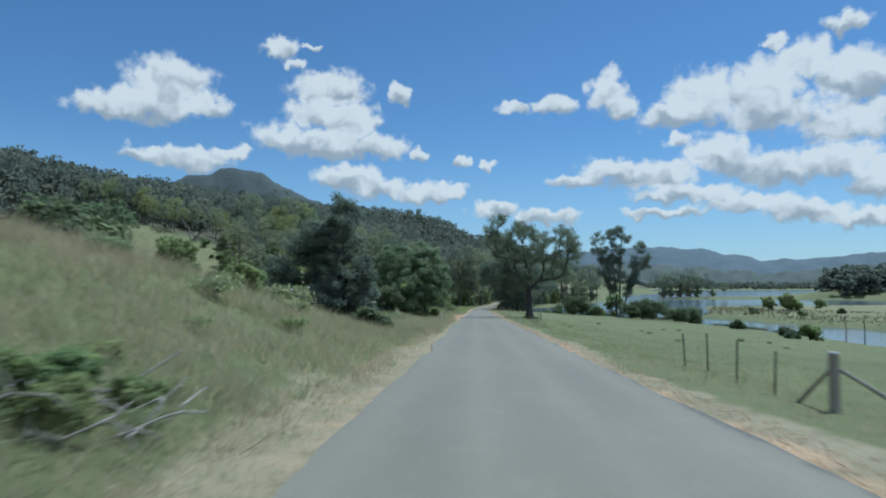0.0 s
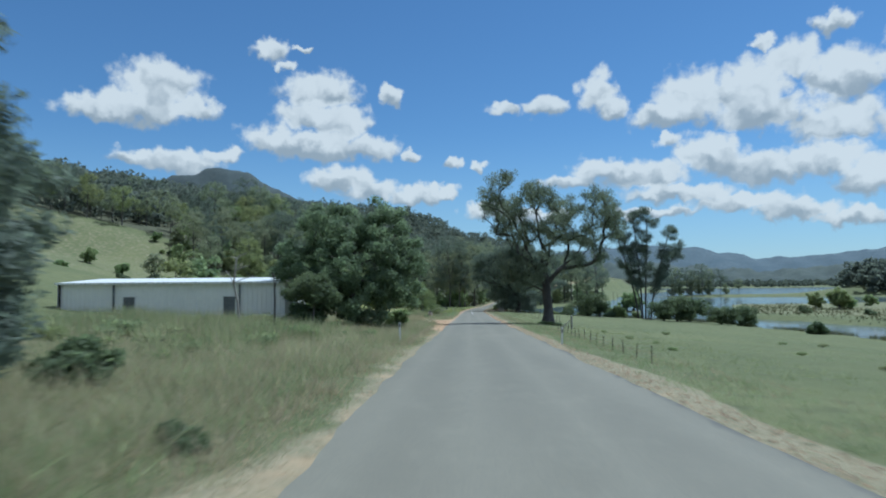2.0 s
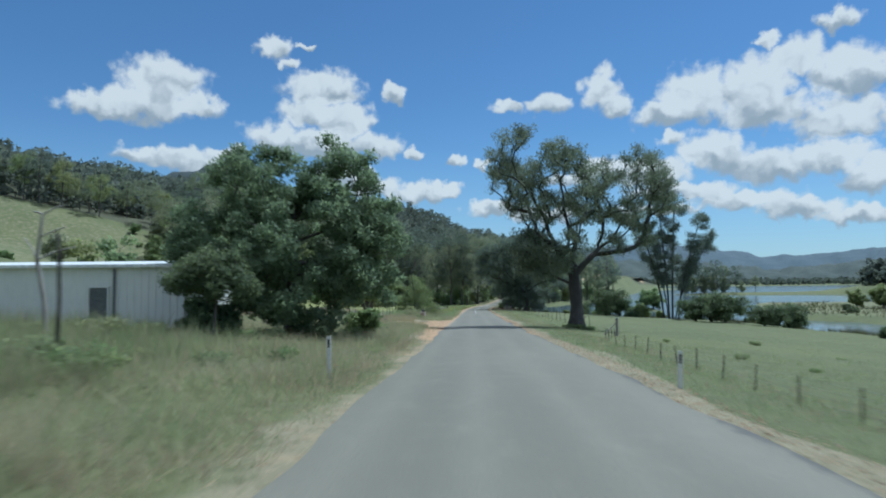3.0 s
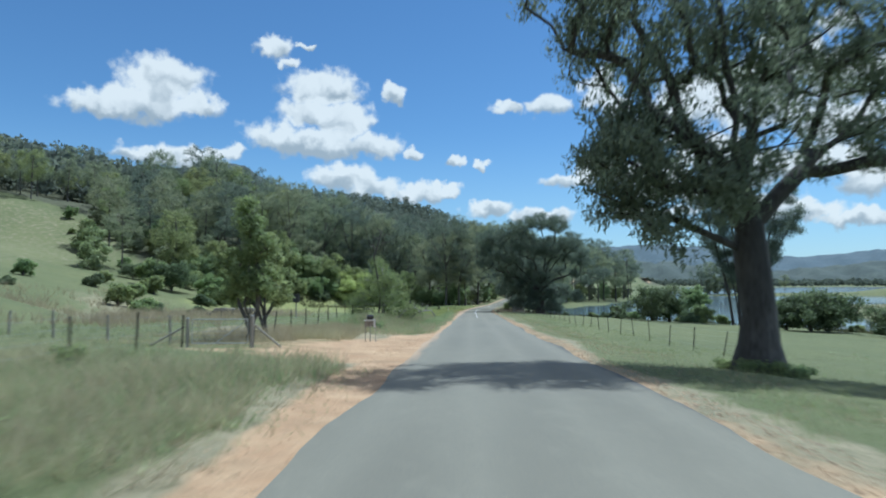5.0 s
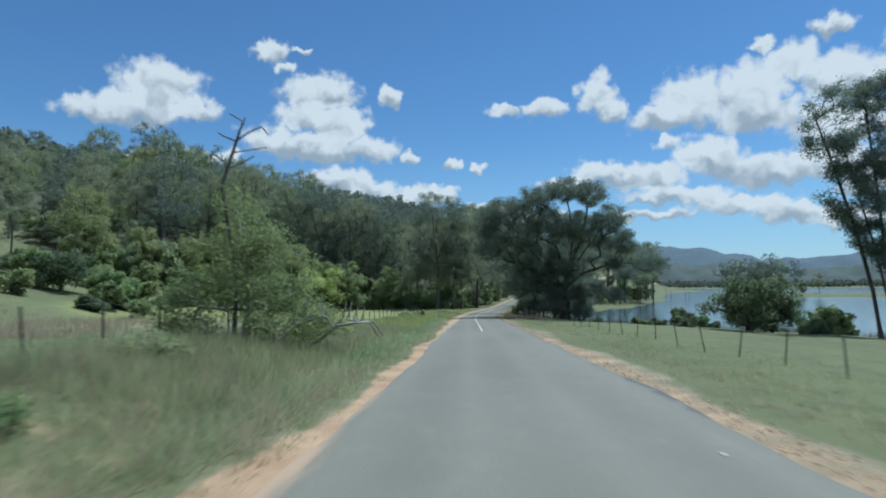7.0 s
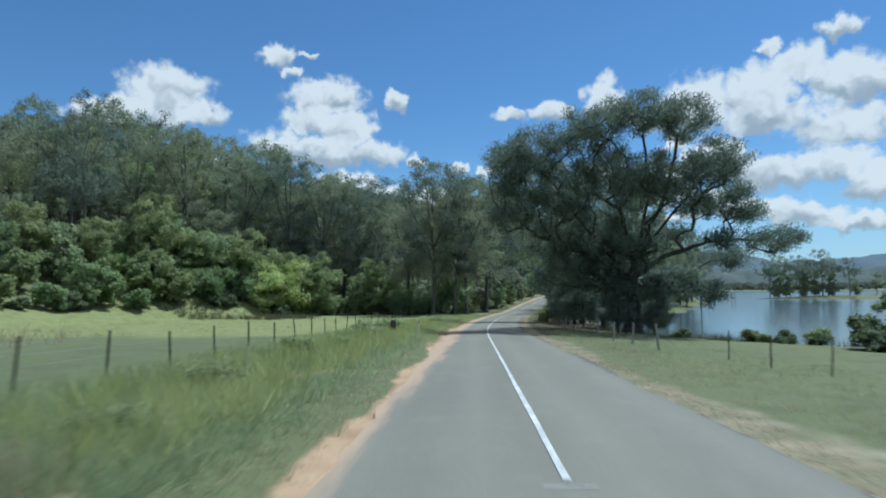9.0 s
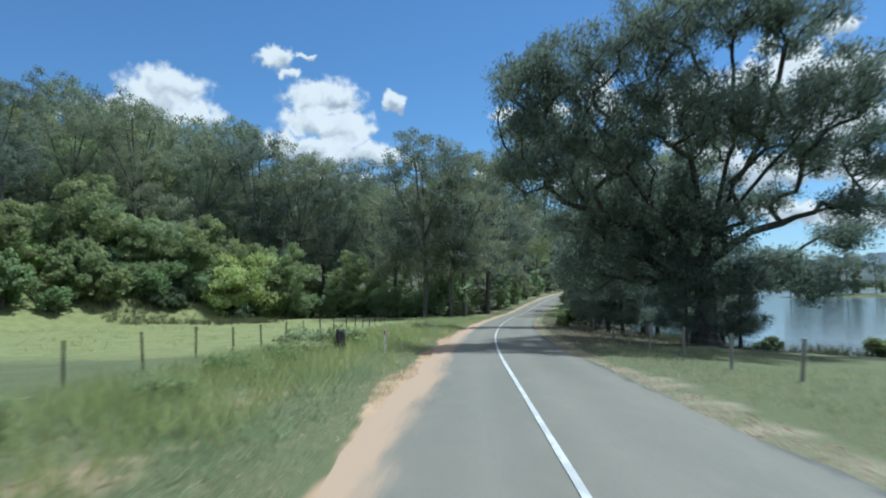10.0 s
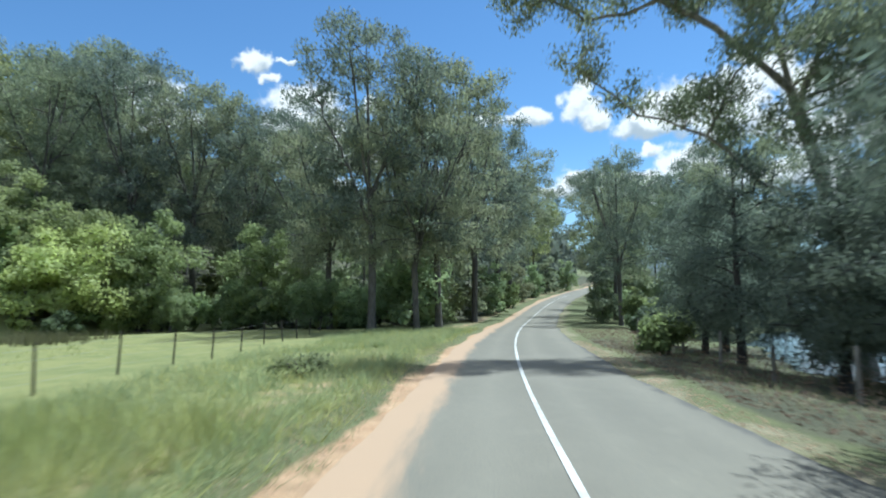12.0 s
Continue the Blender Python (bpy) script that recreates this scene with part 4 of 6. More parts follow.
def forest_tree(seed, h, leaves, label, lean=0.0):
    """A gum with a bare stem and a crown of overlapping domes."""
    rng = np.random.default_rng(seed)
    blobs = [(lean, 0, h * 0.85, h * 0.19, h * 0.19, h * 0.10)]
    for k in range(8):
        a = k * 2.4 + rng.random()
        f = rng.uniform(0.50, 0.80)
        w = h * rng.uniform(0.10, 0.145)
        out = h * (0.23 - 0.06 * (f - 0.5) / 0.3) * rng.uniform(0.7, 1.1)
        blobs.append((lean * f + math.cos(a) * out, math.sin(a) * out, h * f, w, w, w * 0.85))
    blobs.append((0, 0, h * 0.46, h * 0.14, h * 0.14, h * 0.12))
    return tree("forest_gum_tree", seed, [(0, 0, 0), (0.2, 0, h * 0.3), (lean * 0.5, 0.2, h * 0.6), (lean, 0, h * 0.86)], 0.26, blobs, 104, 62, 0.25, 1.3,
                leaves, M_STEM, label, slim=0.36, droop=1.0, group="forest on the hillside")


protos = [forest_tree(100, 24, M_GUM, "tall forest gum with grey-green crown on the hillside"),
          forest_tree(101, 21, M_OLIVE, "forest gum with olive crown on the hillside", 0.6),
          forest_tree(102, 26, M_GUMDARK, "tall forest gum with dark crown on the hillside", -0.7),
          forest_tree(103, 19, M_GUM, "forest gum with rounded grey-green crown on the hillside", 0.3)]
rng = random.Random(7)
spots = []


def free(x, y, gap):
    if any((x - a) ** 2 + (y - b) ** 2 < gap * gap for a, b in spots):
        return False
    spots.append((x, y))
    return True


wanted = []
for _ in range(6000):
    x, y = rng.uniform(-165, 2), rng.uniform(185, 345)
    inside = (x < -40 - 0.85 * max(0, 258 - y) and y > 190 and (y > 262 or x > -0.58 * (y - 80))) or (y > 262 and x < float(road_x(y)) - 10)
    if inside and len(wanted) < 140 and free(x, y, 5.6):
        wanted.append((x, y))
for k, (x, y) in enumerate(wanted):
    mtx = place(x, y, rng.uniform(0, 6.28), rng.uniform(0.5, 0.85), 0.3)
    p = protos[rng.randrange(4)]
    if k < 4:
        protos[k].matrix_basis = mtx
    else:
        put_copy(p, mtx)
for k, (x, y, s) in enumerate(((-52, 284, 1.05), (-60, 281, 1.1), (-68, 287, 1.12), (-76, 292, 1.1), (-57, 296, 1.15), (-84, 286, 1.0), (-46, 292, 1.1), (-36, 288, 1.05), (-66, 300, 1.15), (-92, 296, 1.05), (-28, 292, 1.1), (-100, 290, 0.95), (-88, 303, 1.2), (-80, 306, 1.2), (-97, 310, 1.15), (-72, 312, 1.2), (-108, 304, 1.05), (-90, 318, 1.2))):
    put_copy(protos[k % 4], place(x, y, x * 0.7 + y, s, 0.3))
# understorey that closes the forest's foot
under = []
for k, (h, w, lv) in enumerate(((8.5, 3.0, M_PALE), (7.0, 2.8, M_OLIVE), (9.5, 3.0, M_GUM))):
    under.append(tree("understorey_tree", 150 + k, [(0, 0, 0), (0.1, 0, h * 0.3), (0, 0, h * 0.8)], 0.12,
                      [(0, 0, h * 0.8, w * 0.6, w * 0.6, h * 0.16), (w * 0.3, 0, h * 0.5, w * 0.85, w * 0.8, h * 0.2), (-w * 0.3, 0.3, h * 0.42, w * 0.8, w * 0.8, h * 0.2), (0, -0.3, h * 0.2, w * 0.9, w * 0.9, h * 0.13)],
                      46, 52, 0.29, 0.98, lv, M_BARK, ("leafy green", "olive", "dark grey-green")[k] + " understorey tree at the forest foot", slim=0.5, droop=0.2, group="understorey of the forest"))
spots.clear()
low = []
for _ in range(5000):
    x, y = rng.uniform(-110, 6), rng.uniform(190, 320)
    line = -38 - 0.85 * max(0, 256 - y)
    deep = line - x if y < 258 else 20
    ok = (x < line and y > 195 and deep < 45 and (y > 260 or x > -0.6 * (y - 80))) or (258 < y < 285 and x < float(road_x(y)) - 7 and x > -45)
    if ok and len(low) < 84 and free(x, y, 4.0):
        low.append((x, y))
for k, (x, y) in enumerate(low):
    mtx = place(x, y, rng.uniform(0, 6.28), rng.uniform(0.6, 1.15), 0.2)
    if k < 3:
        under[k].matrix_basis = mtx
    else:
        put_copy(under[rng.randrange(3)], mtx)
# tall fine-leaved gums at the bend
def bend_gum(seed, h, leaves, lean):
    """A gum that forks into several stems, each under a broad dome of hanging leaves."""
    rg = np.random.default_rng(seed)
    blobs = [(lean, 0, h * 0.87, h * 0.15, h * 0.15, h * 0.085)]
    limbs = []
    for k in range(5):                                      # the upper domes
        a, f = k * 1.257 + rg.uniform(-0.3, 0.3), rg.uniform(0.70, 0.84)
        out, w = h * rg.uniform(0.15, 0.22), h * rg.uniform(0.105, 0.14)
        px, py = lean * f + math.cos(a) * out, math.sin(a) * out
        blobs.append((px, py, h * f, w, w, w * 0.62))
        limbs.append([(lean * 0.3, 0.1, h * rg.uniform(0.3, 0.42)), (px * 0.45, py * 0.45, h * 0.55), (px * 0.9, py * 0.9, h * f)])
    for k in range(7):                                      # lower hanging foliage
        a, f = k * 0.9 + rg.uniform(-0.3, 0.3), 0.30 + 0.05 * k + rg.uniform(-0.03, 0.03)
        out, w = h * rg.uniform(0.10, 0.19), h * rg.uniform(0.085, 0.125)
        blobs.append((lean * f + math.cos(a * 2.4) * out, math.sin(a * 2.4) * out, h * f, w, w, w * 0.9))
    return tree("bend_gum_tree", seed, [(0, 0, 0), (0.2, 0, h * 0.25), (lean * 0.4 - 0.2, 0.2, h * 0.5), (lean * 0.8, 0.1, h * 0.75), (lean, 0, h * 0.86)], 0.30, blobs, 230, 84, 0.165, 1.05,
                leaves, M_STEM, "tall gum with grey-green crown and bare stem at the bend", slim=0.34, droop=1.1, group="tall gums at the bend", outer=0.45, limbs=limbs)


tall = [bend_gum(120, 27, M_GUM, 0.8), bend_gum(121, 24, M_GUM, -1.0), bend_gum(122, 26, M_GUMDARK, -0.3)]
# trees close to the bend on both sides
bend_spots = [(-6.0, 250.5, 1.0, 2), (-1.0, 256.5, 0.96, 0), (-10.6, 258, 0.86, 1), (2.4, 268, 0.98, 2), (-28, 271, 1.06, 0), (-34, 269, 1.06, 2), (-42, 266, 1.0, 1), (-50, 261, 0.98, 0), (-40, 276, 1.1, 0), (-57, 256, 0.9, 1), (-65, 252, 0.86, 2), (6.0, 284, 0.98, 0), (-5.5, 266, 1.0, 1), (-15.5, 270, 0.86, 0), (9.0, 300, 0.95, 2),
              (-1.0, 280, 1.0, 1), (-21.5, 271, 0.98, 2), (-25.5, 277, 1.08, 1), (14.6, 257, 0.6, 2), (16.4, 266, 0.68, 0), (18.4, 276, 0.72, 1), (24, 262, 0.7, 2), (22, 250, 0.66, 1), (-2.6, 251.5, 0.84, 1), (-19, 284, 1.1, 2)]
for i, (x, y, s, k) in enumerate(bend_spots):
    if i in (0, 1, 2):
        tall[k].matrix_basis = place(x, y, x + y, s, 0.2)
    else:
        put_copy(tall[k], place(x, y, x + y, s, 0.2))
for x, y, s, k in ((12.5, 317, 1.0, 0), (17, 332, 1.0, 1), (22, 347, 1.0, 2), (4.0, 300, 1.0, 2), (8.0, 318, 1.0, 0), (22.5, 289, 0.8, 1), (27.5, 303, 0.85, 2), (33, 318, 0.85, 0), (40, 334, 0.9, 2), (47, 350, 0.9, 0),
                   (28, 280, 0.8, 0)):
    put_copy(protos[k], place(x, y, x + y, s, 0.2))
for x, y, s, k in ((-2, 263, 0.9, 0), (2.0, 271, 0.8, 2), (4.6, 281, 0.8, 0), (7.4, 294, 0.8, 1), (11, 308, 0.8, 2), (15, 322, 0.8, 0), (20, 338, 0.9, 2), (27, 352, 0.9, 0),
                   (14.2, 262, 0.6, 2), (17, 271, 0.7, 0), (20.5, 282, 0.7, 2), (25, 295, 0.7, 1), (30, 309, 0.8, 2), (36, 324, 0.8, 0)):
    put_copy(under[k], place(x, y, x * 2 + y, s, 0.2))

# wooded rise between the far road and the lake
for k, (x, y, s) in enumerate(((34, 292, 0.78), (40, 300, 0.82), (46, 306, 0.84), (52, 315, 0.84), (44, 318, 0.9), (58, 328, 0.84), (50, 332, 0.9), (64, 342, 0.84), (37, 308, 0.84), (30, 284, 0.7), (27, 274, 0.6), (49, 301, 0.74), (55, 309, 0.76), (42, 295, 0.74))):
    put_copy(protos[(2, 0, 2, 3)[k % 4]], place(x, y, x * 1.7 + y, s, 0.2))
for k, (x, y, s) in enumerate(((31, 289, 0.8), (36, 297, 0.85), (42, 307, 0.85), (48, 316, 0.9), (55, 327, 0.9), (61, 339, 0.9), (26, 279, 0.7), (40, 313, 0.9), (51, 329, 0.9))):
    put_copy(under[k % 3], place(x, y, x * 1.7 + y, s, 0.2))

# gums on the far spit, and scrubby trees behind the shed
for k, (x, y, s) in enumerate(((113, 401, 0.62), (118, 404, 0.72), (123, 399, 0.66), (127, 405, 0.78), (132, 400, 0.74), (137, 405, 0.66), (142, 400, 0.6), (153, 402, 0.5))):
    put_copy(protos[(2, 0, 2, 3)[k % 4]], place(x, y, x * 1.3 + y, s, 0.2))
for k, (x, y, s) in enumerate(((116, 402, 0.9), (121, 405, 1.1), (126, 401, 1.0), (131, 404, 1.2), (136, 401, 1.0), (146, 403, 0.7))):
    put_copy(under[2], place(x, y, x * 1.3 + y, s, 0.2))
for k, (x, y, s) in enumerate(((-25.5, 96, 0.72), (-29.5, 97.5, 0.8), (-33.5, 101, 0.6), (-21.8, 98, 0.5))):
    put_copy(under[k % 3], place(x, y, x * 1.7 + y, s, 0.2))

# shrubs
bushes = [bush("shrub", 201, 2.6, 2.6, M_SHRUB, label="dense green shrub in rough grass"),
          bush("shrub", 202, 2.2, 1.9, M_SHRUBDARK, label="dark green shrub in rough grass"),
          bush("bright_shrub", 203, 3.2, 3.6, M_BRIGHT, 0.105, 105, 125, label="bright yellow-green shrub at the paddock edge"),
          bush("shrub", 204, 3.4, 4.4, M_SHRUB, 0.165, 62, 88, label="tall green shrub at the forest edge")]
bushes += [bush("weed", 205, 1.0, 0.75, M_SHRUB, 0.06, 22, 30, "low green weed clump in the verge grass", "weed"),
           bush("weed", 206, 1.2, 0.6, M_GRASS, 0.06, 22, 30, "low pale green weed clump in the verge grass", "weed")]
bushes += [bush("shrub", 207, 5.2, 4.6, M_SHRUBDARK, 0.135, 88, 95, label="large dark green shrub in rough grass"),
           bush("shrub", 208, 5.2, 5.0, M_SHRUB, 0.145, 88, 95, label="large leafy green shrub in rough grass")]
bushes += [bush("bright_shrub", 209, 8.6, 8.6, M_BRIGHT, 0.17, 120, 130, label="large rounded yellow-green shrub at the paddock edge"),
           bush("shrub", 210, 8.2, 9.6, M_PALE, 0.18, 120, 120, label="large rounded pale green shrub at the forest edge")]
used = [0] * 10


def put_bush(k, x, y, s=1.0):
    if k < 2 and s > 1.7:                       # the large kind
        k, s = 7 - k, s / 2.1
    m4 = place(x, y, x * 3.1 + y, s, 0.05)
    if used[k] == 0:
        bushes[k].matrix_basis = m4
    else:
        put_copy(bushes[k], m4)
    used[k] = 1


for x, y, k, s in ((-32.5, 251, 2, 2.1), (-40, 246, 0, 2.4), (-46, 240, 3, 1.6), (-27, 257, 3, 1.3), (-23, 259, 0, 1.5), (-18.5, 261, 3, 1.2), (-37, 252, 3, 1.7), (-29.5, 250, 1, 1.3),
                   (-14.5, 260, 0, 1.6), (-11, 259, 2, 1.0), (-7.5, 258, 1, 1.3)):
    put_bush(k, x, y, s)
for x, y, k, s in ((-50, 234, 0, 2.0), (-56, 228, 3, 1.4), (-61, 220, 0, 2.0), (-53, 243, 2, 1.6), (-46, 250, 3, 1.7),
                   (-58, 237, 0, 1.9), (-64, 226, 3, 1.5), (-70, 215, 1, 1.9), (-48, 205, 1, 1.3), (-42, 199, 0, 1.2), (-56, 196, 0, 1.5), (-62, 188, 1, 1.4), (-50, 178, 0, 1.3), (-70, 182, 0, 1.2),
                   (-28, 150, 1, 0.9), (-36, 154, 0, 1.1), (-40, 164, 1, 1.2), (-48, 170, 0, 1.4), (-76, 172, 1, 1.2), (-60, 165, 1, 0.8), (-82, 160, 0, 1.0), (-59, 209, 6, 1.5)):
    put_bush(k, x, y, s)
for x, y, k, s in ((8.8, 227.5, 0, 0.8), (12.0, 237, 0, 1.0), (13.8, 246, 1, 1.2), (15.5, 254, 0, 1.2), (18, 262, 1, 1.3)):
    put_bush(k, x, y, s)
for x, y, k, s in ((42.5, 166, 1, 2.9), (45.5, 167.5, 1, 2.6), (40.5, 168, 1, 2.2), (27.2, 181, 1, 2.9), (30.2, 182.5, 1, 2.2), (24.5, 192, 1, 1.4), (33.5, 178, 0, 1.2), (31.2, 176.5, 1, 1.0), (49, 160, 1, 2.0), (51.5, 157, 1, 2.2), (53.8, 135, 1, 1.3), (49, 104, 1, 1.2), (52, 103, 0, 1.2),
                   (68, 207, 1, 1.6), (94, 211, 3, 1.2), (99, 209, 3, 1.5), (103, 212, 0, 1.8), (80, 190, 1, 1.2), (120, 230, 0, 1.5), (88, 178, 1, 0.9), (105, 190, 1, 1.1), (31, 210, 0, 0.9), (46.5, 223, 3, 1.3), (49, 225, 3, 1.5), (24, 197, 1, 0.5)):
    put_bush(k, x, y, s)
# rounded olive trees at the forest's edge
oliv = []
for k, (h, w) in enumerate(((10.0, 4.2), (8.0, 3.6))):
    oliv.append(tree("olive_tree", 170 + k, [(0, 0, 0), (0.1, 0, h * 0.2), (0.2, 0.1, h * 0.45), (0, 0, h * 0.8)], 0.16,
                     [(0, 0, h * 0.82, w * 0.55, w * 0.55, h * 0.14), (w * 0.42, 0, h * 0.6, w * 0.6, w * 0.6, h * 0.17), (-w * 0.42, 0.3, h * 0.55, w * 0.6, w * 0.6, h * 0.17), (0, -w * 0.4, h * 0.52, w * 0.6, w * 0.55, h * 0.18), (0, 0.2, h * 0.3, w * 0.75, w * 0.75, h * 0.16)],
                     120, 100, 0.15, 0.75, M_OLIVE, M_STEM, "rounded olive-green tree at the forest edge", slim=0.45, droop=0.3, group="rounded trees at the forest edge", outer=0.6))
for k, (x, y, s) in enumerate(((-36.5, 253, 1.15), (-42.5, 250, 1.1), (-48.5, 246, 1.25), (-54, 240.5, 1.1), (-26, 257, 1.1), (-60.5, 235, 1.25), (-17, 259.5, 1.0), (-45, 240, 0.9), (-66, 228, 1.1), (-31, 256.5, 1.2))):
    if k < 2:
        oliv[k].matrix_basis = place(x, y, k * 1.7, s, 0.1)
    else:
        put_copy(oliv[k % 2], place(x, y, k * 1.7, s, 0.1))
for k in range(16):
    y = rng.uniform(30, 100)
    put_bush(5 - k % 2, rng.uniform(9, 26), y, rng.uniform(0.3, 0.55))
for k in range(15):
    y = rng.uniform(222, 258)
    x = rng.uniform(-0.64 * (y - 80), -0.5 * (y - 80))
    put_bush((0, 3, 1)[k % 3], x, y, rng.uniform(0.7, 1.4))
for k in range(30):
    y = rng.uniform(158, 214)
    x = float(np.interp(y, SHORE_Y, SHORE_X)) - rng.uniform(0.2, 3.2)
    if x - float(road_x(y)) > 10.5:
        put_bush((1, 1, 0)[k % 3], x, y, rng.uniform(0.35, 0.75))
# a hedge of shrubs along the foot of the slope
foot = [(-47, 196), (-47, 225), (-40, 240), (-31, 252), (-20, 259.5), (-7, 260.5)]
for a, c in zip(foot, foot[1:]):
    n = int(math.dist(a, c) / 3.0)
    for s in range(n):
        f = (s + rng.random() * 0.6) / n
        put_bush((0, 3, 1, 3, 0, 1)[rng.randrange(6)], a[0] + (c[0] - a[0]) * f - rng.uniform(0, 5), a[1] + (c[1] - a[1]) * f + rng.uniform(-1, 2), rng.uniform(0.8, 1.7))
for x, y, k, s in ((-31.0, 255.5, 8, 1.08), (-27.0, 257, 8, 0.55), (-24.0, 256.5, 9, 0.42), (-38.5, 253, 9, 0.72), (-43.0, 252.5, 9, 0.95), (-48.5, 250.5, 9, 1.0), (-53.5, 247, 9, 0.8), (-40.5, 247, 9, 0.5), (-36, 250, 9, 0.45), (-46, 245, 9, 0.55),
                   (-57.5, 240, 9, 0.8), (-62, 232, 9, 0.85), (-17.5, 260, 9, 0.55), (-11.5, 258, 9, 0.6), (-7.2, 257, 9, 0.5)):
    put_bush(k, x, y, s)
# scattered weeds and low scrub on the verge and the slope
for k in range(46):
    y = rng.uniform(2, 100) if k < 30 else rng.uniform(124, 236)
    x = float(road_x(y)) - rng.uniform(6.0, 14.0 if k < 30 else 8.0)
    put_bush(4 + rng.randrange(2), x, y, rng.uniform(0.5, 1.3))
for x, y, k, s in ((-5.6, 187.5, 4, 1.0), (-6.4, 189.5, 4, 1.2), (-5.0, 196.5, 4, 1.1), (-5.6, 198.5, 4, 1.3), (-6.6, 185.0, 4, 1.1), (-4.6, 202.0, 5, 1.0), (-5.8, 180.0, 4, 1.0), (-6.8, 173.0, 4, 1.0),
                   (-6.0, 196.4, 4, 1.9), (-6.9, 194.6, 5, 1.7), (-6.0, 166.0, 5, 1.1), (8.0, 103.0, 4, 0.7), (8.8, 102.8, 4, 0.8), (9.6, 103.2, 4, 0.7), (7.8, 104.2, 4, 0.6), (10.0, 104.2, 4, 0.6), (-8.4, 20.0, 5, 1.2), (-9.6, 24.5, 4, 1.2), (-7.6, 27.0, 5, 1.2), (-8.6, 29.0, 5, 1.8)):
    put_bush(k, x, y, s)
for k in range(24):
    y = rng.uniform(50, 77)
    put_bush(4 + k % 2, rng.uniform(-15, -6.2), y, rng.uniform(0.6, 1.3))
for k in range(9):
    y = rng.uniform(150, 240)
    put_bush((0, 3, 1, 0, 1)[k % 5], -48 - (240 - y) * 0.3 - rng.uniform(0, 40), y, rng.uniform(0.7, 1.6))
for x, y, k, s in ((-13, 33, 1, 1.0), (-16.5, 25, 1, 1.65), (-10.6, 46, 1, 1.0), (-18.5, 28, 1, 1.8), (-14.5, 30, 1, 1.0), (-12.0, 25, 0, 0.6), (-10.6, 28.5, 0, 0.6), (-6.1, 37.6, 1, 0.85), (-11.4, 31, 0, 0.7), (-7.4, 45.4, 1, 0.6), (-3.6, 41.5, 1, 0.26), (-13.0, 44, 0, 0.8), (-11.6, 41.5, 1, 1.0),
                   (-6.4, 78, 1, 0.7), (-12.2, 79, 1, 0.8), (-11.3, 77.6, 1, 1.1), (-5.4, 83, 0, 0.7)):
    put_bush(k, x, y, s)


# ---- far woods ----
def far_wood(name, seed, count, pick, size, leaves, per=95, leaf=1.0, foot=0.35):
    """Distant trees, joined: dots of leaves over each stem's place."""
    rg = np.random.default_rng(seed)
    pts = pick(rg, count)
    h = size * rg.uniform(0.7, 1.2, len(pts))
    z = land(pts[:, 0], pts[:, 1])
    quads = []
    for lobe in range(4):
        c = np.stack([pts[:, 0] + rg.normal(0, 0.13, len(pts)) * h, pts[:, 1] + rg.normal(0, 0.13, len(pts)) * h, z + h * rg.uniform(foot, 0.95, len(pts))], -1)
        for k in range(per // 4):
            v = rg.normal(0, 1, (len(pts), 3))
            v /= np.linalg.norm(v, axis=1, keepdims=True)
            quads.append(leaf_cloud(rg, c + v * (h * 0.15)[:, None] * np.array([1, 1, 0.7]), 0.05, 1, leaf, 0.6, 0.2, tri=True))
    ob = quads_mesh(name, np.concatenate(quads), leaves, per=3)
    return tagged(ob, "", "woodland", kind="stuff")


def hillside(rg, n):
    out = []
    while len(out) < n:
        x, y = rg.uniform(-620, 60), rg.uniform(60, 1000)
        ok = (y > 345 and x < float(road_x(y)) - 9) or (y <= 345 and x < (-128 if y > 264 else -172 - 0.35 * max(0, 200 - y)))
        if ok and rg.random() < 1.2 / (1 + (math.hypot(x, y) / 420) ** 1.2):
            out.append((x, y))
    return np.array(out)


def far_shore(rg, n):
    out = []
    while len(out) < n:
        r, a = rg.uniform(880, 1200), radians(rg.uniform(5, 50))
        x, y = r * math.sin(a), r * math.cos(a)
        if land_at(x, y) > WATER + 0.8 and y > 420:
            out.append((x, y))
    return np.array(out)


def point_wood(rg, n):
    return np.stack([rg.uniform(212, 332, n), rg.normal(400, 12, n)], -1)


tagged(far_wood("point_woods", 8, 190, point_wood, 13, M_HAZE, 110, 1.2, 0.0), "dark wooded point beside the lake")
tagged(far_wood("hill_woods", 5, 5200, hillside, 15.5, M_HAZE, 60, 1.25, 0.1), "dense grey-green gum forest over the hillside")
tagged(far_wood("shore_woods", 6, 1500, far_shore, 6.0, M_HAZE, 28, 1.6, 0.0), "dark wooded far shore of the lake")


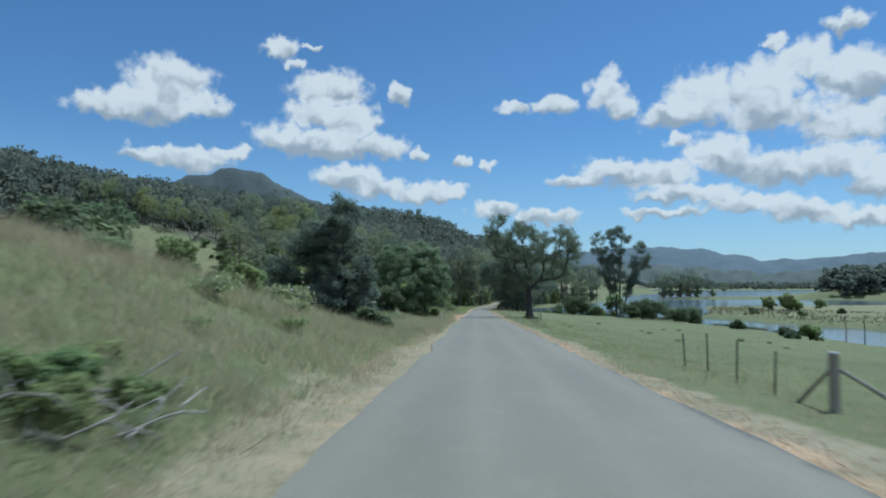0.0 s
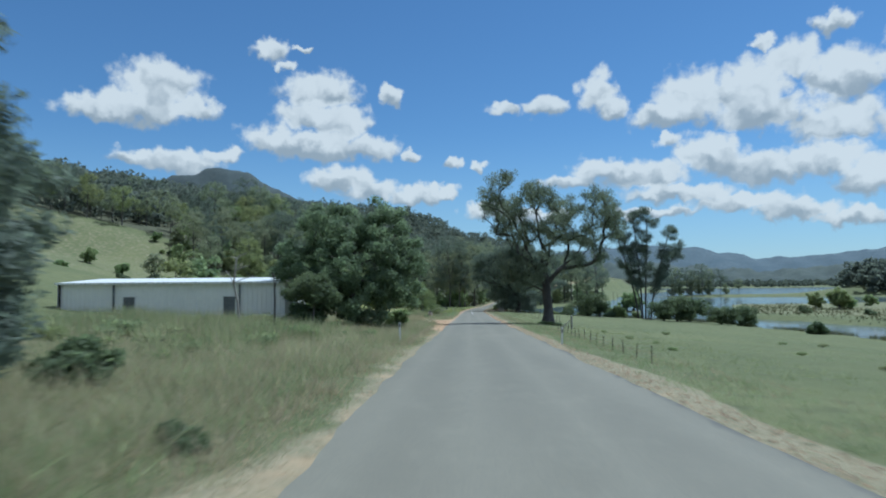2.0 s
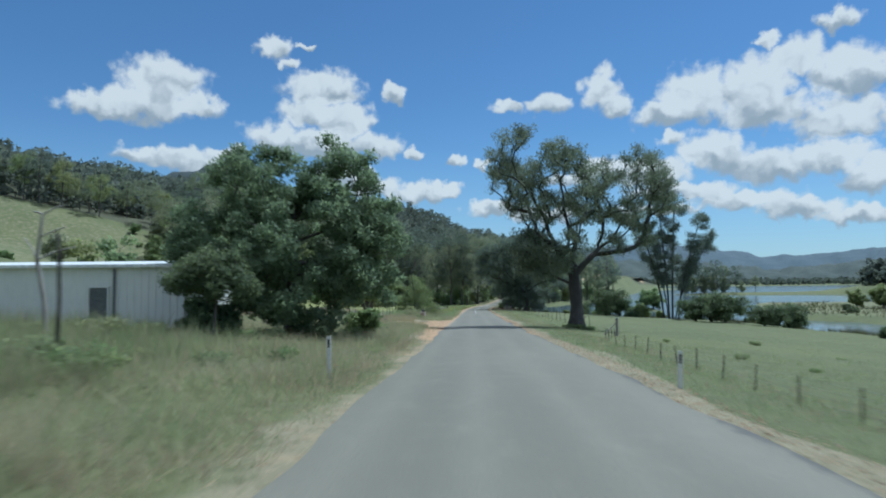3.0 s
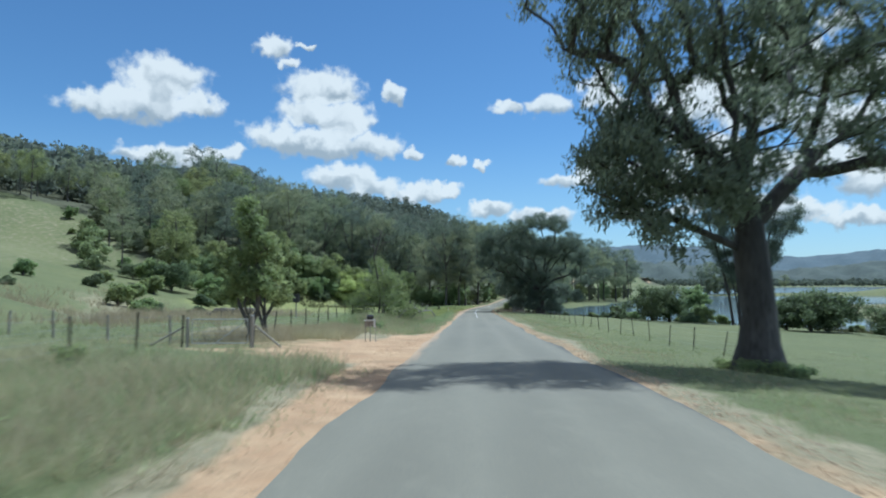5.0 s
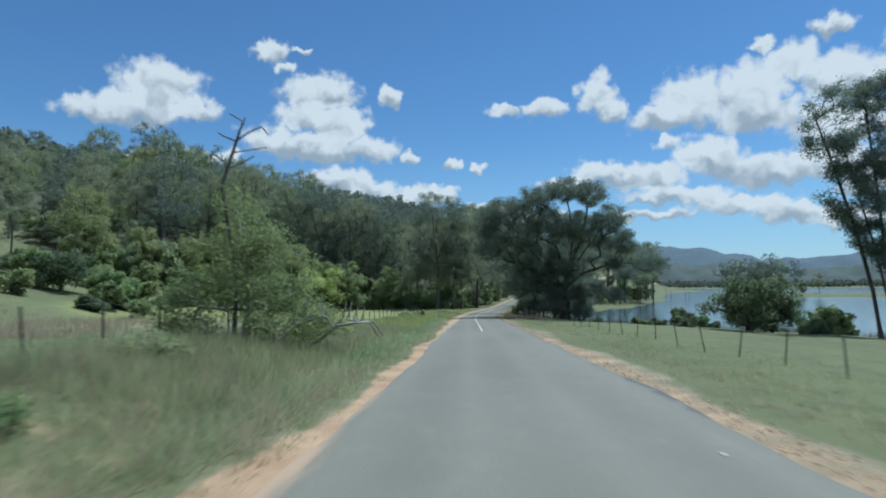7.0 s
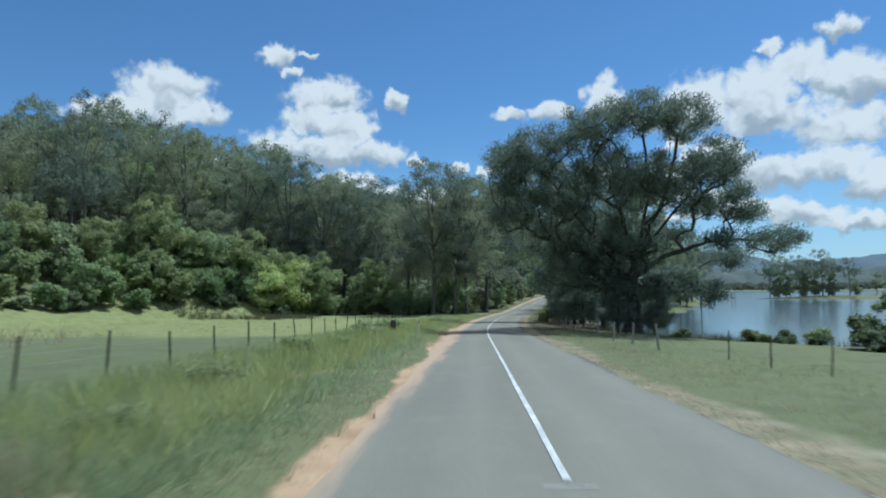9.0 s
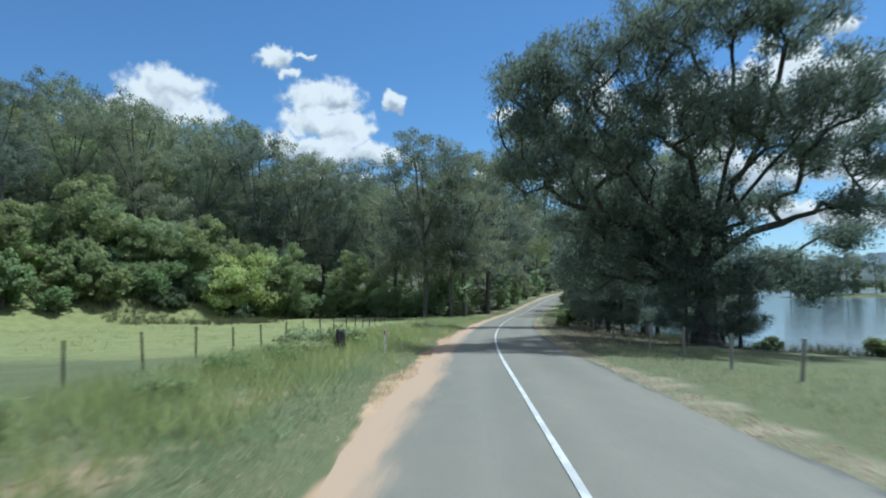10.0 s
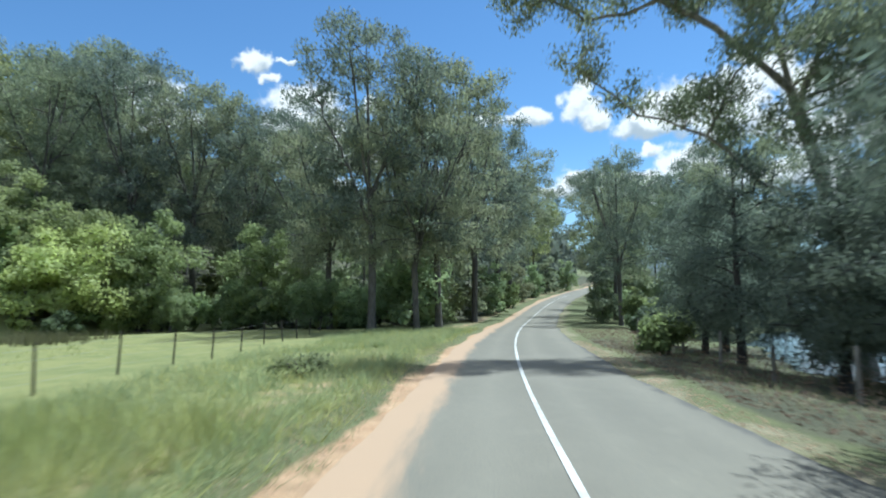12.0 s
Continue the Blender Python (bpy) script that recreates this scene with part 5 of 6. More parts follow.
def far_range(r0, r1, tops, seed, label, mat, az0=-25, az1=75):
    """A forested range across the distance: crest heights by azimuth in degrees."""
    azs = np.linspace(az0, az1, 4 * (az1 - az0) + 1)
    crest = np.interp(azs, [t[0] for t in tops], [t[1] for t in tops])
    rg = np.random.default_rng(seed)
    crest = crest + 2.2 * np.sin(azs * 1.9 + seed) + 1.2 * np.sin(azs * 5.3) + rg.normal(0, 0.9, len(azs))
    cols = 9
    verts = []
    for a, c in zip(azs, crest):
        for k in range(cols):
            f = k / (cols - 1)
            rr = r0 + (r1 - r0) * f
            h = WATER + (c - WATER) * math.sin(f * 1.75) / math.sin(1.75) + 4 * math.sin(a * 2.3 + f * 9)
            verts.append((rr * math.sin(radians(a)), rr * math.cos(radians(a)), h - (12 if k == 0 else 0)))
    faces = [(r * cols + c, r * cols + c + 1, (r + 1) * cols + c + 1, (r + 1) * cols + c) for r in range(len(azs) - 1) for c in range(cols - 1)]
    return tagged(obj("backdrop", verts, faces, mat, smooth_shade=True), label, "hills", kind="structure")


far_range(2300, 3300, [(-25, 60), (0, 110), (10, 150), (15, 165), (19, 150), (24, 96), (28, 104), (32, 128), (45, 120), (75, 90)], 3, "forested range in the distance, coloured blue for haze", M_RANGE)
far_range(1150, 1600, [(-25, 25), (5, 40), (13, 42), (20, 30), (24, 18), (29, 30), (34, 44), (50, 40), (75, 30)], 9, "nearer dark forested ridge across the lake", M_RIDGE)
far_range(1500, 1900, [(-40, 90), (-30, 190), (-26.5, 258), (-24.8, 279), (-22.6, 300), (-20.4, 316), (-18.4, 294), (-16, 252), (-13, 214), (-9, 150), (-4, 80)], 5, "wooded peak behind the hillside, tinted blue for haze", M_PEAK, -40, -4)


# ---- things beside the road ----
def box(cx, cy, cz, sx, sy, sz, bevel=0.0):
    """A bmesh box by its centre and size."""
    bm = bmesh.new()
    bmesh.ops.create_cube(bm, size=1.0, matrix=Matrix.Translation((cx, cy, cz)) @ Matrix.Diagonal((sx, sy, sz, 1)))
    if bevel:
        bmesh.ops.bevel(bm, geom=bm.edges[:], offset=bevel, segments=2, affect="EDGES")
    return bm


def rod(a, b, ra, rb=None, sides=8):
    """A bmesh rod between two points, closed at the ends."""
    rb = ra if rb is None else rb
    a, b = Vector(a), Vector(b)
    bm = bmesh.new()
    q = (b - a).to_track_quat("Z", "Y").to_matrix().to_4x4()
    bmesh.ops.create_cone(bm, cap_ends=True, segments=sides, radius1=ra, radius2=rb, depth=(b - a).length, matrix=Matrix.Translation((a + b) / 2) @ q)
    return bm


def part(name, bm, mat, parent, label=""):
    me = bpy.data.meshes.new(name)
    bm.to_mesh(me)
    bm.free()
    me.materials.append(mat)
    ob = new(name, me)
    ob.parent = parent
    if label:
        ob["label"] = label
    return ob


def shed():
    root = new("shed")
    x1, x0, y0, y1, g, top = -13.2, -29.8, 79.5, 85.0, -2.35, 0.74
    root.location = ((x0 + x1) / 2, y0, g)
    hz, mx = top - g, (x0 + x1) / 2

    def ribbed(name, length, along):
        """A wall of ribbed sheet steel, standing on the shed's floor."""
        bm = bmesh.new()
        prof = []
        s = 0.0
        while s < length - 1e-6:
            prof += [(s, 0.0), (s + 0.24, 0.0), (s + 0.27, 0.028), (s + 0.31, 0.028)]
            s += 0.34
        prof.append((length, 0.0))
        rows = [[bm.verts.new((p, -q, z)) for p, q in prof] for z in (0.0, hz)]
        rows2 = [[bm.verts.new((p, 0.05, z)) for p, q in prof] for z in (0.0, hz)]
        for i in range(len(prof) - 1):
            bm.faces.new((rows[0][i], rows[0][i + 1], rows[1][i + 1], rows[1][i]))
            bm.faces.new((rows2[0][i + 1], rows2[0][i], rows2[1][i], rows2[1][i + 1]))
        ob = part(name, bm, M_SHED, root)
        ob.matrix_basis = along
        return ob

    ribbed("wall", x1 - x0, pose(x0 - mx, 0, 0))
    ribbed("wall", y1 - y0, pose(x1 - mx, 0, 0, 0, 0, 90))
    ribbed("wall", x1 - x0, pose(x1 - mx, y1 - y0, 0, 0, 0, 180))
    ribbed("wall", y1 - y0, pose(x0 - mx, y1 - y0, 0, 0, 0, 270))
    bm = bmesh.new()
    w, d = (x1 - x0) / 2 + 0.25, y1 - y0 + 0.25
    vs = [bm.verts.new(p) for p in ((-w, -0.25, hz), (w, -0.25, hz), (w, d, hz + 0.35), (-w, d, hz + 0.35))]
    face = bm.faces.new(vs)
    up = bmesh.ops.extrude_face_region(bm, geom=[face])["geom"]
    bmesh.ops.translate(bm, verts=[v for v in up if isinstance(v, bmesh.types.BMVert)], vec=(0, 0, 0.10))
    bmesh.ops.recalc_face_normals(bm, faces=bm.faces[:])
    roof = part("roof", bm, M_ROOF, root, "white sheet steel roof")
    part("fascia", box(0, -0.30, hz + 0.03, 2 * w, 0.05, 0.15, 0.01), M_ROOF, roof)
    part("fascia", box(w + 0.03, d / 2 - 0.1, hz + 0.16, 0.05, d + 0.2, 0.36, 0.01), M_ROOF, roof)
    part("downpipe", rod((-25.75 - mx, -0.09, 0), (-25.75 - mx, -0.09, hz - 0.1), 0.07), M_DOOR, root)
    part("downpipe", rod((-16.45 - mx, -0.09, 0), (-16.45 - mx, -0.09, hz - 0.1), 0.05), M_DOOR, root)
    for dx in (-17.2, -24.6):
        door = part("door", box(dx - mx, -0.05, 1.06, 0.86, 0.05, 2.1, 0.01), M_DOOR, root, "dark grey sheet door")
        for s in (-1, 1):
            part("jamb", box(dx - mx + s * 0.47, -0.06, 1.08, 0.07, 0.08, 2.16, 0.005), M_SHED, door)
        part("lintel", box(dx - mx, -0.06, 2.16, 1.01, 0.08, 0.07, 0.005), M_SHED, door)
        part("handle", rod((dx - mx + 0.3, -0.12, 1.02), (dx - mx + 0.42, -0.12, 1.02), 0.015), M_GALV, door)
    tagged(root, "long low pale steel shed with a white roof behind tall grass", "shed")


shed()


def guide_post(x, y, h, reflector, label):
    root = new("guide_post")
    bm = bmesh.new()
    pts = [(-0.05, -0.012), (0.05, -0.012), (0.05, 0.012), (0.02, 0.018), (-0.02, 0.018), (-0.05, 0.012)]
    rings = [[bm.verts.new((px, py, z)) for px, py in pts] for z in (-0.25, h - 0.03)]
    rings.append([bm.verts.new((px * 0.8, py, h)) for px, py in pts])
    for a, b2 in zip(rings, rings[1:]):
        for i in range(len(pts)):
            bm.faces.new((a[i], a[(i + 1) % len(pts)], b2[(i + 1) % len(pts)], b2[i]))
    bm.faces.new(rings[-1])
    part("post", bm, M_WHITE, root)
    part("reflector", box(0, -0.016, h - 0.17, 0.05, 0.008, 0.20, 0.003), reflector, root, "narrow upright reflector")
    root.matrix_basis = Matrix.Translation((x, y, land_at(x, y))) @ Matrix.Rotation(0.03 if x > 0 else -0.02, 4, "Y")
    tagged(root, label, "guide post", "roadside guide posts")


guide_post(-3.4, 65.8, 1.02, M_BLACK, "white plastic guide post in grass beside the road")
guide_post(4.45, 64.4, 0.80, M_BLACK, "short white guide post on the gravel verge")
guide_post(-3.55, 194.0, 1.02, M_RED, "white guide post with a red reflector")


def fence(points, spacing, mat, label, h=1.1, r=0.02, seed=1, wires=4, lean=0.05, first="picket"):
    """Posts on a line over the land, with sagging wires; every post and wire a part."""
    rg = random.Random(seed)
    root = new("fence")
    x0, y0 = points[0]
    root.location = (x0, y0, land_at(x0, y0))
    base = Vector(root.location)
    tops, lens = [], [0.0]
    for a, b in zip(points, points[1:]):
        lens.append(lens[-1] + math.dist(a, b))
    meshes = []
    for v in range(4):
        bm = rod((0, 0, -0.3), (0, 0, h * (0.94 + 0.04 * v)), r * 1.05, r * 0.95, 6)
        me = bpy.data.meshes.new("fence_post")
        bm.to_mesh(me)
        bm.free()
        me.materials.append(mat)
        meshes.append(me)
    s = 0.0
    while s <= lens[-1]:
        x = float(np.interp(s, lens, [p[0] for p in points]))
        y = float(np.interp(s, lens, [p[1] for p in points]))
        ob = new("fence_post", meshes[rg.randrange(4)])
        ob.parent = root
        tilt = (rg.gauss(0, lean), rg.gauss(0, lean))
        ob.matrix_basis = Matrix.Translation(Vector((x, y, land_at(x, y))) - base) @ Euler((tilt[0], tilt[1], rg.random() * 6)).to_matrix().to_4x4()
        tops.append((Vector((x, y, land_at(x, y))) - base, tilt))
        s += spacing * rg.uniform(0.96, 1.04)
    for k in range(wires):
        z = h * (0.92 - k * 0.22)
        bm = bmesh.new()
        for (p, ta), (q, tb) in zip(tops, tops[1:]):
            a = p + Vector((ta[1] * z, -ta[0] * z, z))
            b = q + Vector((tb[1] * z, -tb[0] * z, z))
            mid = (a + b) / 2 - Vector((0, 0, 0.02))
            for u, v in ((a, mid), (mid, b)):
                piece = rod(u, v, 0.0025, sides=3)
                tmp = bpy.data.meshes.new("tmp")
                piece.to_mesh(tmp)
                piece.free()
                bm.from_mesh(tmp)
                bpy.data.meshes.remove(tmp)
        part("wire", bm, M_WIRE, root)
    return tagged(root, label, "fence")


fence([(6.45, 14.3), (6.5, 20.8)], 2.0, M_STEEL, "short run of dark steel pickets beside the strainer post", 1.0, 0.022, 2)
fence([(5.9, 54.6), (6.0, 62), (6.9, 84), (9.6, 93)], 2.0, M_STEEL, "post and wire fence with dark steel pickets along the paddock", 0.58, 0.016, 3)
fence([(10.6, 108), (10.2, 140), (9.6, 178)], 3.4, M_STEEL, "dark picket and wire fence beside the lake paddock", 1.1, 0.025, 4, lean=0.08)
fence([(8.2, 180), (8.0, 198), (8.6, 212), (10.5, 238)], 4.4, M_DEAD, "weathered pale timber post fence on the lake bank", 1.15, 0.055, 5, 3, 0.06)
fence([(-10.0, 93.5), (-10.0, 106.2)], 3.1, M_STEEL, "dark picket and wire fence above the sandy driveway", 1.2, 0.034, 9)
fence([(-9.8, 113.0), (-9.9, 160.4)], 3.1, M_STEEL, "dark picket and wire fence between the weeds and the paddock", 1.2, 0.034, 8)
fence([(-9.9, 161.0), (-10.0, 200), (-9.6, 216), (-9.6, 232), (-9.8, 250)], 3.72, M_STEEL, "dark picket and wire fence round the green paddock", 1.18, 0.036, 6)
fence([(-11.8, 109), (-18.5, 111), (-30, 116)], 3.1, M_TIMBER, "old timber post fence beside the driveway", 1.15, 0.05, 7)


def strainer(x, y, h, r, stays, label):
    """A thick corner post with slanting stays."""
    root = new("strainer_post")
    bm = rod((0, 0, -0.3), (0, 0, h - 0.015), r, r * 0.97, 14)
    part("post", bm, M_TIMBER, root)
    part("cap", rod((0, 0, h - 0.015), (0, 0, h + 0.012), r * 1.03, r * 0.9, 14), M_GALV, root, "flat galvanised post cap")
    for sx, sy in stays:
        part("stay", rod((sx * 0.06, sy * 0.06, h * 0.72), (sx, sy, -0.12), 0.036, 0.042, 8), M_TIMBER, root)
    root.location = (x, y, land_at(x, y))
    tagged(root, label, "fence post")


strainer(6.25, 11.6, 1.02, 0.09, ((-0.1, 1.2), (1.3, -0.5)), "grey timber strainer post with slanting stays beside the verge")
strainer(9.3, 91.8, 1.15, 0.09, ((-1.2, -0.5),), "grey timber strainer post with a pale slanting stay by the paddock")
strainer(-8.4, 108.6, 1.25, 0.085, ((1.1, 0.5),), "grey timber gate post with a slanting stay")


def farm_gate(x, y, turn):
    root = new("farm_gate")
    w, h = 2.1, 1.1
    fr = [((0, 0, 0.18), (0, 0, h)), ((-w, 0, 0.18), (-w, 0, h)), ((0, 0, h), (-w, 0, h)), ((0, 0, 0.18), (-w, 0, 0.18))]
    for a, b in fr:
        part("frame_rail", rod(a, b, 0.022), M_GALV, root)
    part("brace", rod((-0.03, 0, h - 0.05), (-1.2, 0, 0.2), 0.015), M_GALV, root)
    for k in range(5):
        z = 0.33 + k * 0.155
        part("gate_wire", rod((0, 0, z), (-w, 0, z), 0.006, sides=4), M_WIRE, root)
    for k in range(9):
        px = -0.2 - k * 0.21
        part("gate_wire", rod((px, 0, 0.18), (px, 0, h), 0.004, sides=4), M_WIRE, root)
    root.matrix_basis = Matrix.Translation((x, y, land_at(x, y))) @ Matrix.Rotation(turn, 4, "Z")
    tagged(root, "galvanised pipe and mesh farm gate beside the sandy driveway", "gate")


farm_gate(-8.55, 108.55, 0.1)
strainer(-10.8, 108.3, 1.12, 0.07, ((-1.7, -0.3),), "grey timber post with a pale leaning rail beside the gate")


def letterbox(x, y):
    """A roadside letterbox: a small dark drum over a slatted pale crate on thin legs."""
    root = new("letterbox_stand")
    bm = rod((-0.2, 0.02, 1.235), (0.2, 0.02, 1.235), 0.115, sides=16)
    bmesh.ops.bevel(bm, geom=[e for e in bm.edges if any(len(f.verts) > 4 for f in e.link_faces)], offset=0.02, segments=2, affect="EDGES")
    drum = part("drum", bm, M_BLACK, root, "small dark dented drum")
    for px in (-0.1, 0.1):
        part("hoop", rod((px - 0.012, 0.02, 1.235), (px + 0.012, 0.02, 1.235), 0.121, sides=16), M_STEEL, drum)
    part("lid", box(0, 0.02, 1.10, 0.62, 0.42, 0.035, 0.008), M_TIMBER, root)
    part("tray", box(0, 0, 1.06, 0.74, 0.46, 0.035, 0.008), M_WHITE, root, "pale weathered board")
    for px in (-0.26, -0.06, 0.24):
        part("slat", box(px, -0.2, 0.88, 0.1, 0.022, 0.32, 0.005), M_DEAD if px < 0.1 else M_WHITE, root)
    for py in (-0.1, 0.12):
        part("slat", box(0.34, py, 0.88, 0.022, 0.1, 0.32, 0.005), M_WHITE, root)
    part("back_board", box(0, 0.2, 0.9, 0.66, 0.022, 0.28, 0.005), M_TIMBER, root)
    part("rail", box(0.34, 0, 0.76, 0.03, 0.42, 0.05, 0.005), M_WHITE, root)
    for px, py in ((-0.31, -0.18), (0.33, -0.17), (0.02, 0.18), (0.0, -0.16)):
        part("leg", rod((px, py, -0.15), (px, py, 1.05), 0.024, 0.02), M_TIMBER, root)
    root.matrix_basis = Matrix.Translation((x, y, land_at(x, y))) @ Matrix.Rotation(0.25, 4, "Z") @ Matrix.Diagonal((0.76, 0.8, 0.95, 1))
    tagged(root, "small dark drum letterbox on a slatted pale stand by the driveway", "letterbox")


letterbox(-4.75, 114.7)


def post_box(x, y):
    root = new("meter_box")
    part("pole", rod((0, 0, -0.2), (0, 0, 1.25), 0.05), M_TIMBER, root)
    cab = part("cabinet", box(0, 0, 1.45, 0.42, 0.34, 0.6, 0.02), M_BLACK, root, "black box cabinet")
    part("lid", box(0, 0, 1.77, 0.48, 0.40, 0.05, 0.01), M_STEEL, cab)
    root.location = (x, y, land_at(x, y))
    tagged(root, "black box on a timber pole in the paddock", "box")


post_box(-12.9, 131.5)


def log_heap(x, y):
    """Old logs dragged into a low heap."""
    root = new("log_heap")
    rg = random.Random(5)
    for k in range(11):
        ang, L = rg.uniform(-0.35, 0.35), rg.uniform(1.8, 4.2)
        cx, cy, z = rg.uniform(-1.0, 1.0), rg.uniform(-0.6, 0.6), (0.17, 0.2, 0.18, 0.2, 0.17, 0.45, 0.48, 0.46, 0.7, 0.72, 0.9)[k]
        pts = []
        for s in range(6):
            f = s / 5 - 0.5
            pts.append((cx + math.cos(ang) * L * f, cy + math.sin(ang) * L * f, z + rg.gauss(0, 0.03) + 0.1 * f * (k % 3 - 1)))
        r = rg.uniform(0.12, 0.22)
        v, f = tube(pts, [r * 0.8, r, r * 1.03, r * 0.96, r * 0.9, r * 0.72], 9)
        f += [tuple(range(8, -1, -1)), tuple(range(len(v) - 9, len(v)))]
        obj("log", v, f, (M_BARK, M_DEAD, M_BARK)[k % 3], root, smooth_shade=False)
    root.location = (x, y, land_at(x, y) - 0.03)
    tagged(root, "low heap of old grey logs in rough paddock", "log heap")


log_heap(-20.4, 139.0)


# ---- dead wood ----
def dead_tree(name, seed, line, girth, tips, mat, label, at, category="dead tree"):
    rg = np.random.default_rng(seed)
    pts = []
    line = np.asarray(line, float)
    for a, b in zip(line, line[1:]):
        n = max(2, int(np.linalg.norm(b - a) / 0.5))
        pts += [a + (b - a) * s / n for s in range(n)]
    pts.append(line[-1])
    v, f = grow(rg, np.asarray(tips, float), pts, girth, 0.012, 0.16)
    root = obj(name, v, f, mat, smooth_shade=True)
    root.location = (at[0], at[1], land_at(at[0], at[1]) - 0.05)
    return tagged(root, label, category)


dead_tree("dead_sapling", 1, [(0, 0, 0), (-0.1, 0, 1.4), (-0.35, 0, 2.6), (-0.2, 0, 4.0)], 0.07, [(0.5, 0, 3.6), (-0.9, 0.2, 3.3), (0.8, 0.1, 3.0), (-0.5, 0, 4.1), (0.3, 0.2, 4.3)], M_DEAD,
          "pale forked dead sapling in the long grass", (-12.85, 69.4))
dead_tree("dead_sapling", 2, [(0, 0, 0), (0.05, 0, 1.6), (0.0, 0, 3.0)], 0.05, [(0.15, 0, 2.9), (-0.1, 0.1, 3.2)], M_STEEL, "thin dark dead stem in the long grass", (-9.5, 64.8))
for k, (x, y, h) in enumerate(((-12.2, 27.0, 3.2), (-13.6, 28.5, 2.6), (-11.2, 30.0, 2.4))):
    dead_tree("dead_sapling", 20 + k, [(0, 0, 0), (0.1, 0, h * 0.35), (-0.15, 0, h * 0.7)], 0.05, [(0.6, 0, h * 0.95), (-0.7, 0.1, h), (0.2, 0.2, h * 1.05), (0.9, 0, h * 0.75)], M_BARK,
              "bare dark sapling on the grassy bank", (x, y))
dead_tree("dead_tree", 3, [(0, 0, 0), (0.1, 0, 2.0), (-0.2, 0, 3.9), (-0.45, 0, 5.3), (-0.1, 0, 6.4), (0.15, 0, 7.2)], 0.08,
          [(1.1, 0, 7.0), (-0.3, 0.2, 7.8), (0.6, 0.1, 6.3), (0.3, 0, 7.6), (-0.6, 0, 7.1), (1.0, 0.2, 6.6), (0.85, 0.1, 7.3), (-0.8, 0.1, 6.4)], M_BARK, "bare crooked dead tree above a tangle of creeper", (-7.7, 138.6))
for k, (x, y, tx, ty) in enumerate(((-5.0, 139.0, 2.9, -0.6), (-5.8, 137.6, 2.4, 0.5), (-5.2, 140.2, 3.2, 0.2))):
    dead_tree("fallen_branch", 40 + k, [(-tx * 0.4, 0, 0.05), (0, 0, 0.55), (tx * 0.3, ty * 0.3, 1.3)], 0.065,
              [(tx * 0.5, ty * 0.5, 1.75), (tx * 0.45, ty, 1.2), (tx * 0.6, 0, 1.2), (tx * 0.35, ty * 0.4, 1.9), (tx * 0.7, 0.1, 0.7)], M_DEAD, "grey fallen branch in the verge grass", (x, y), "branch")
tree("creeper_tree", 90, [(0, 0, 0), (0.1, 0, 1.5), (0, 0, 3.4)], 0.12,
     [(0, 0, 3.6, 1.2, 1.2, 1.0), (0.6, 0, 2.2, 1.7, 1.5, 1.2), (-1.0, 0, 2.6, 1.3, 1.3, 1.1), (0.2, -0.3, 0.8, 2.5, 2.0, 0.8), (1.8, 0, 0.9, 1.5, 1.4, 0.8), (-1.8, -0.2, 1.2, 1.2, 1.2, 1.0), (-0.5, 0, 4.6, 0.9, 0.9, 0.7), (1.2, 0, 3.4, 1.0, 1.0, 0.8), (2.6, 0, 0.9, 1.0, 1.0, 0.6)],
     160, 120, 0.065, 0.6, M_SHRUB, M_DEAD, "tangle of green creeper over old branches", slim=0.4, droop=0.5, at=(-7.4, 138.9))
for k, (x, y) in enumerate(((-4.3, 6.6), (-4.9, 7.3), (-4.4, 8.0), (-5.2, 6.4), (-5.0, 8.6), (-4.0, 7.2))):
    tips = [(math.cos(a + k) * 1.0, math.sin(a + k) * 0.7, 0.2 + 0.28 * (j % 3)) for j, a in enumerate((0.2, 1.2, 2.4, 3.6, 4.8))]
    dead_tree("brush_branch", 60 + k, [(-0.6, 0.1, 0.05), (0, 0, 0.2), (0.5, -0.1, 0.42)], 0.028, tips, M_DEAD, "pale fallen branch in a brush heap on the bank", (x, y), "branch")
for x, y, s in ((-4.6, 7.0, 0.32), (-5.1, 7.7, 0.36), (-5.4, 6.8, 0.36), (-4.5, 8.4, 0.28)):
    put_bush(0, x, y, s)
for k, (x, y, s) in enumerate(((-5.0, 6.0, 0.7), (-4.2, 7.6, 0.6), (-5.6, 8.6, 0.8), (-4.8, 9.6, 0.6), (-6.2, 10.4, 0.7), (-6.8, 15.0, 0.7))):
    put_bush(4 + k % 2, x, y, s)
for k, (x, y, h) in enumerate(((58, 104, 4.4), (62, 106, 4.6), (70, 346, 4.0), (73, 350, 3.4), (67, 352, 4.4), (76, 344, 3.0), (79, 349, 3.6), (57, 240, 5.0), (61, 243, 4.0))):
    dead_tree("drowned_trunk", 80 + k, [(0, 0, -1.0), (0.1, 0, h * 0.5), (0.15 * (k % 3 - 1), 0, h)], 0.085, [(0.2, 0, h * 0.97), (-0.15, 0.1, h * 0.95)], M_STEEL,
              "bare dark drowned trunk at the lake edge", (x, y))

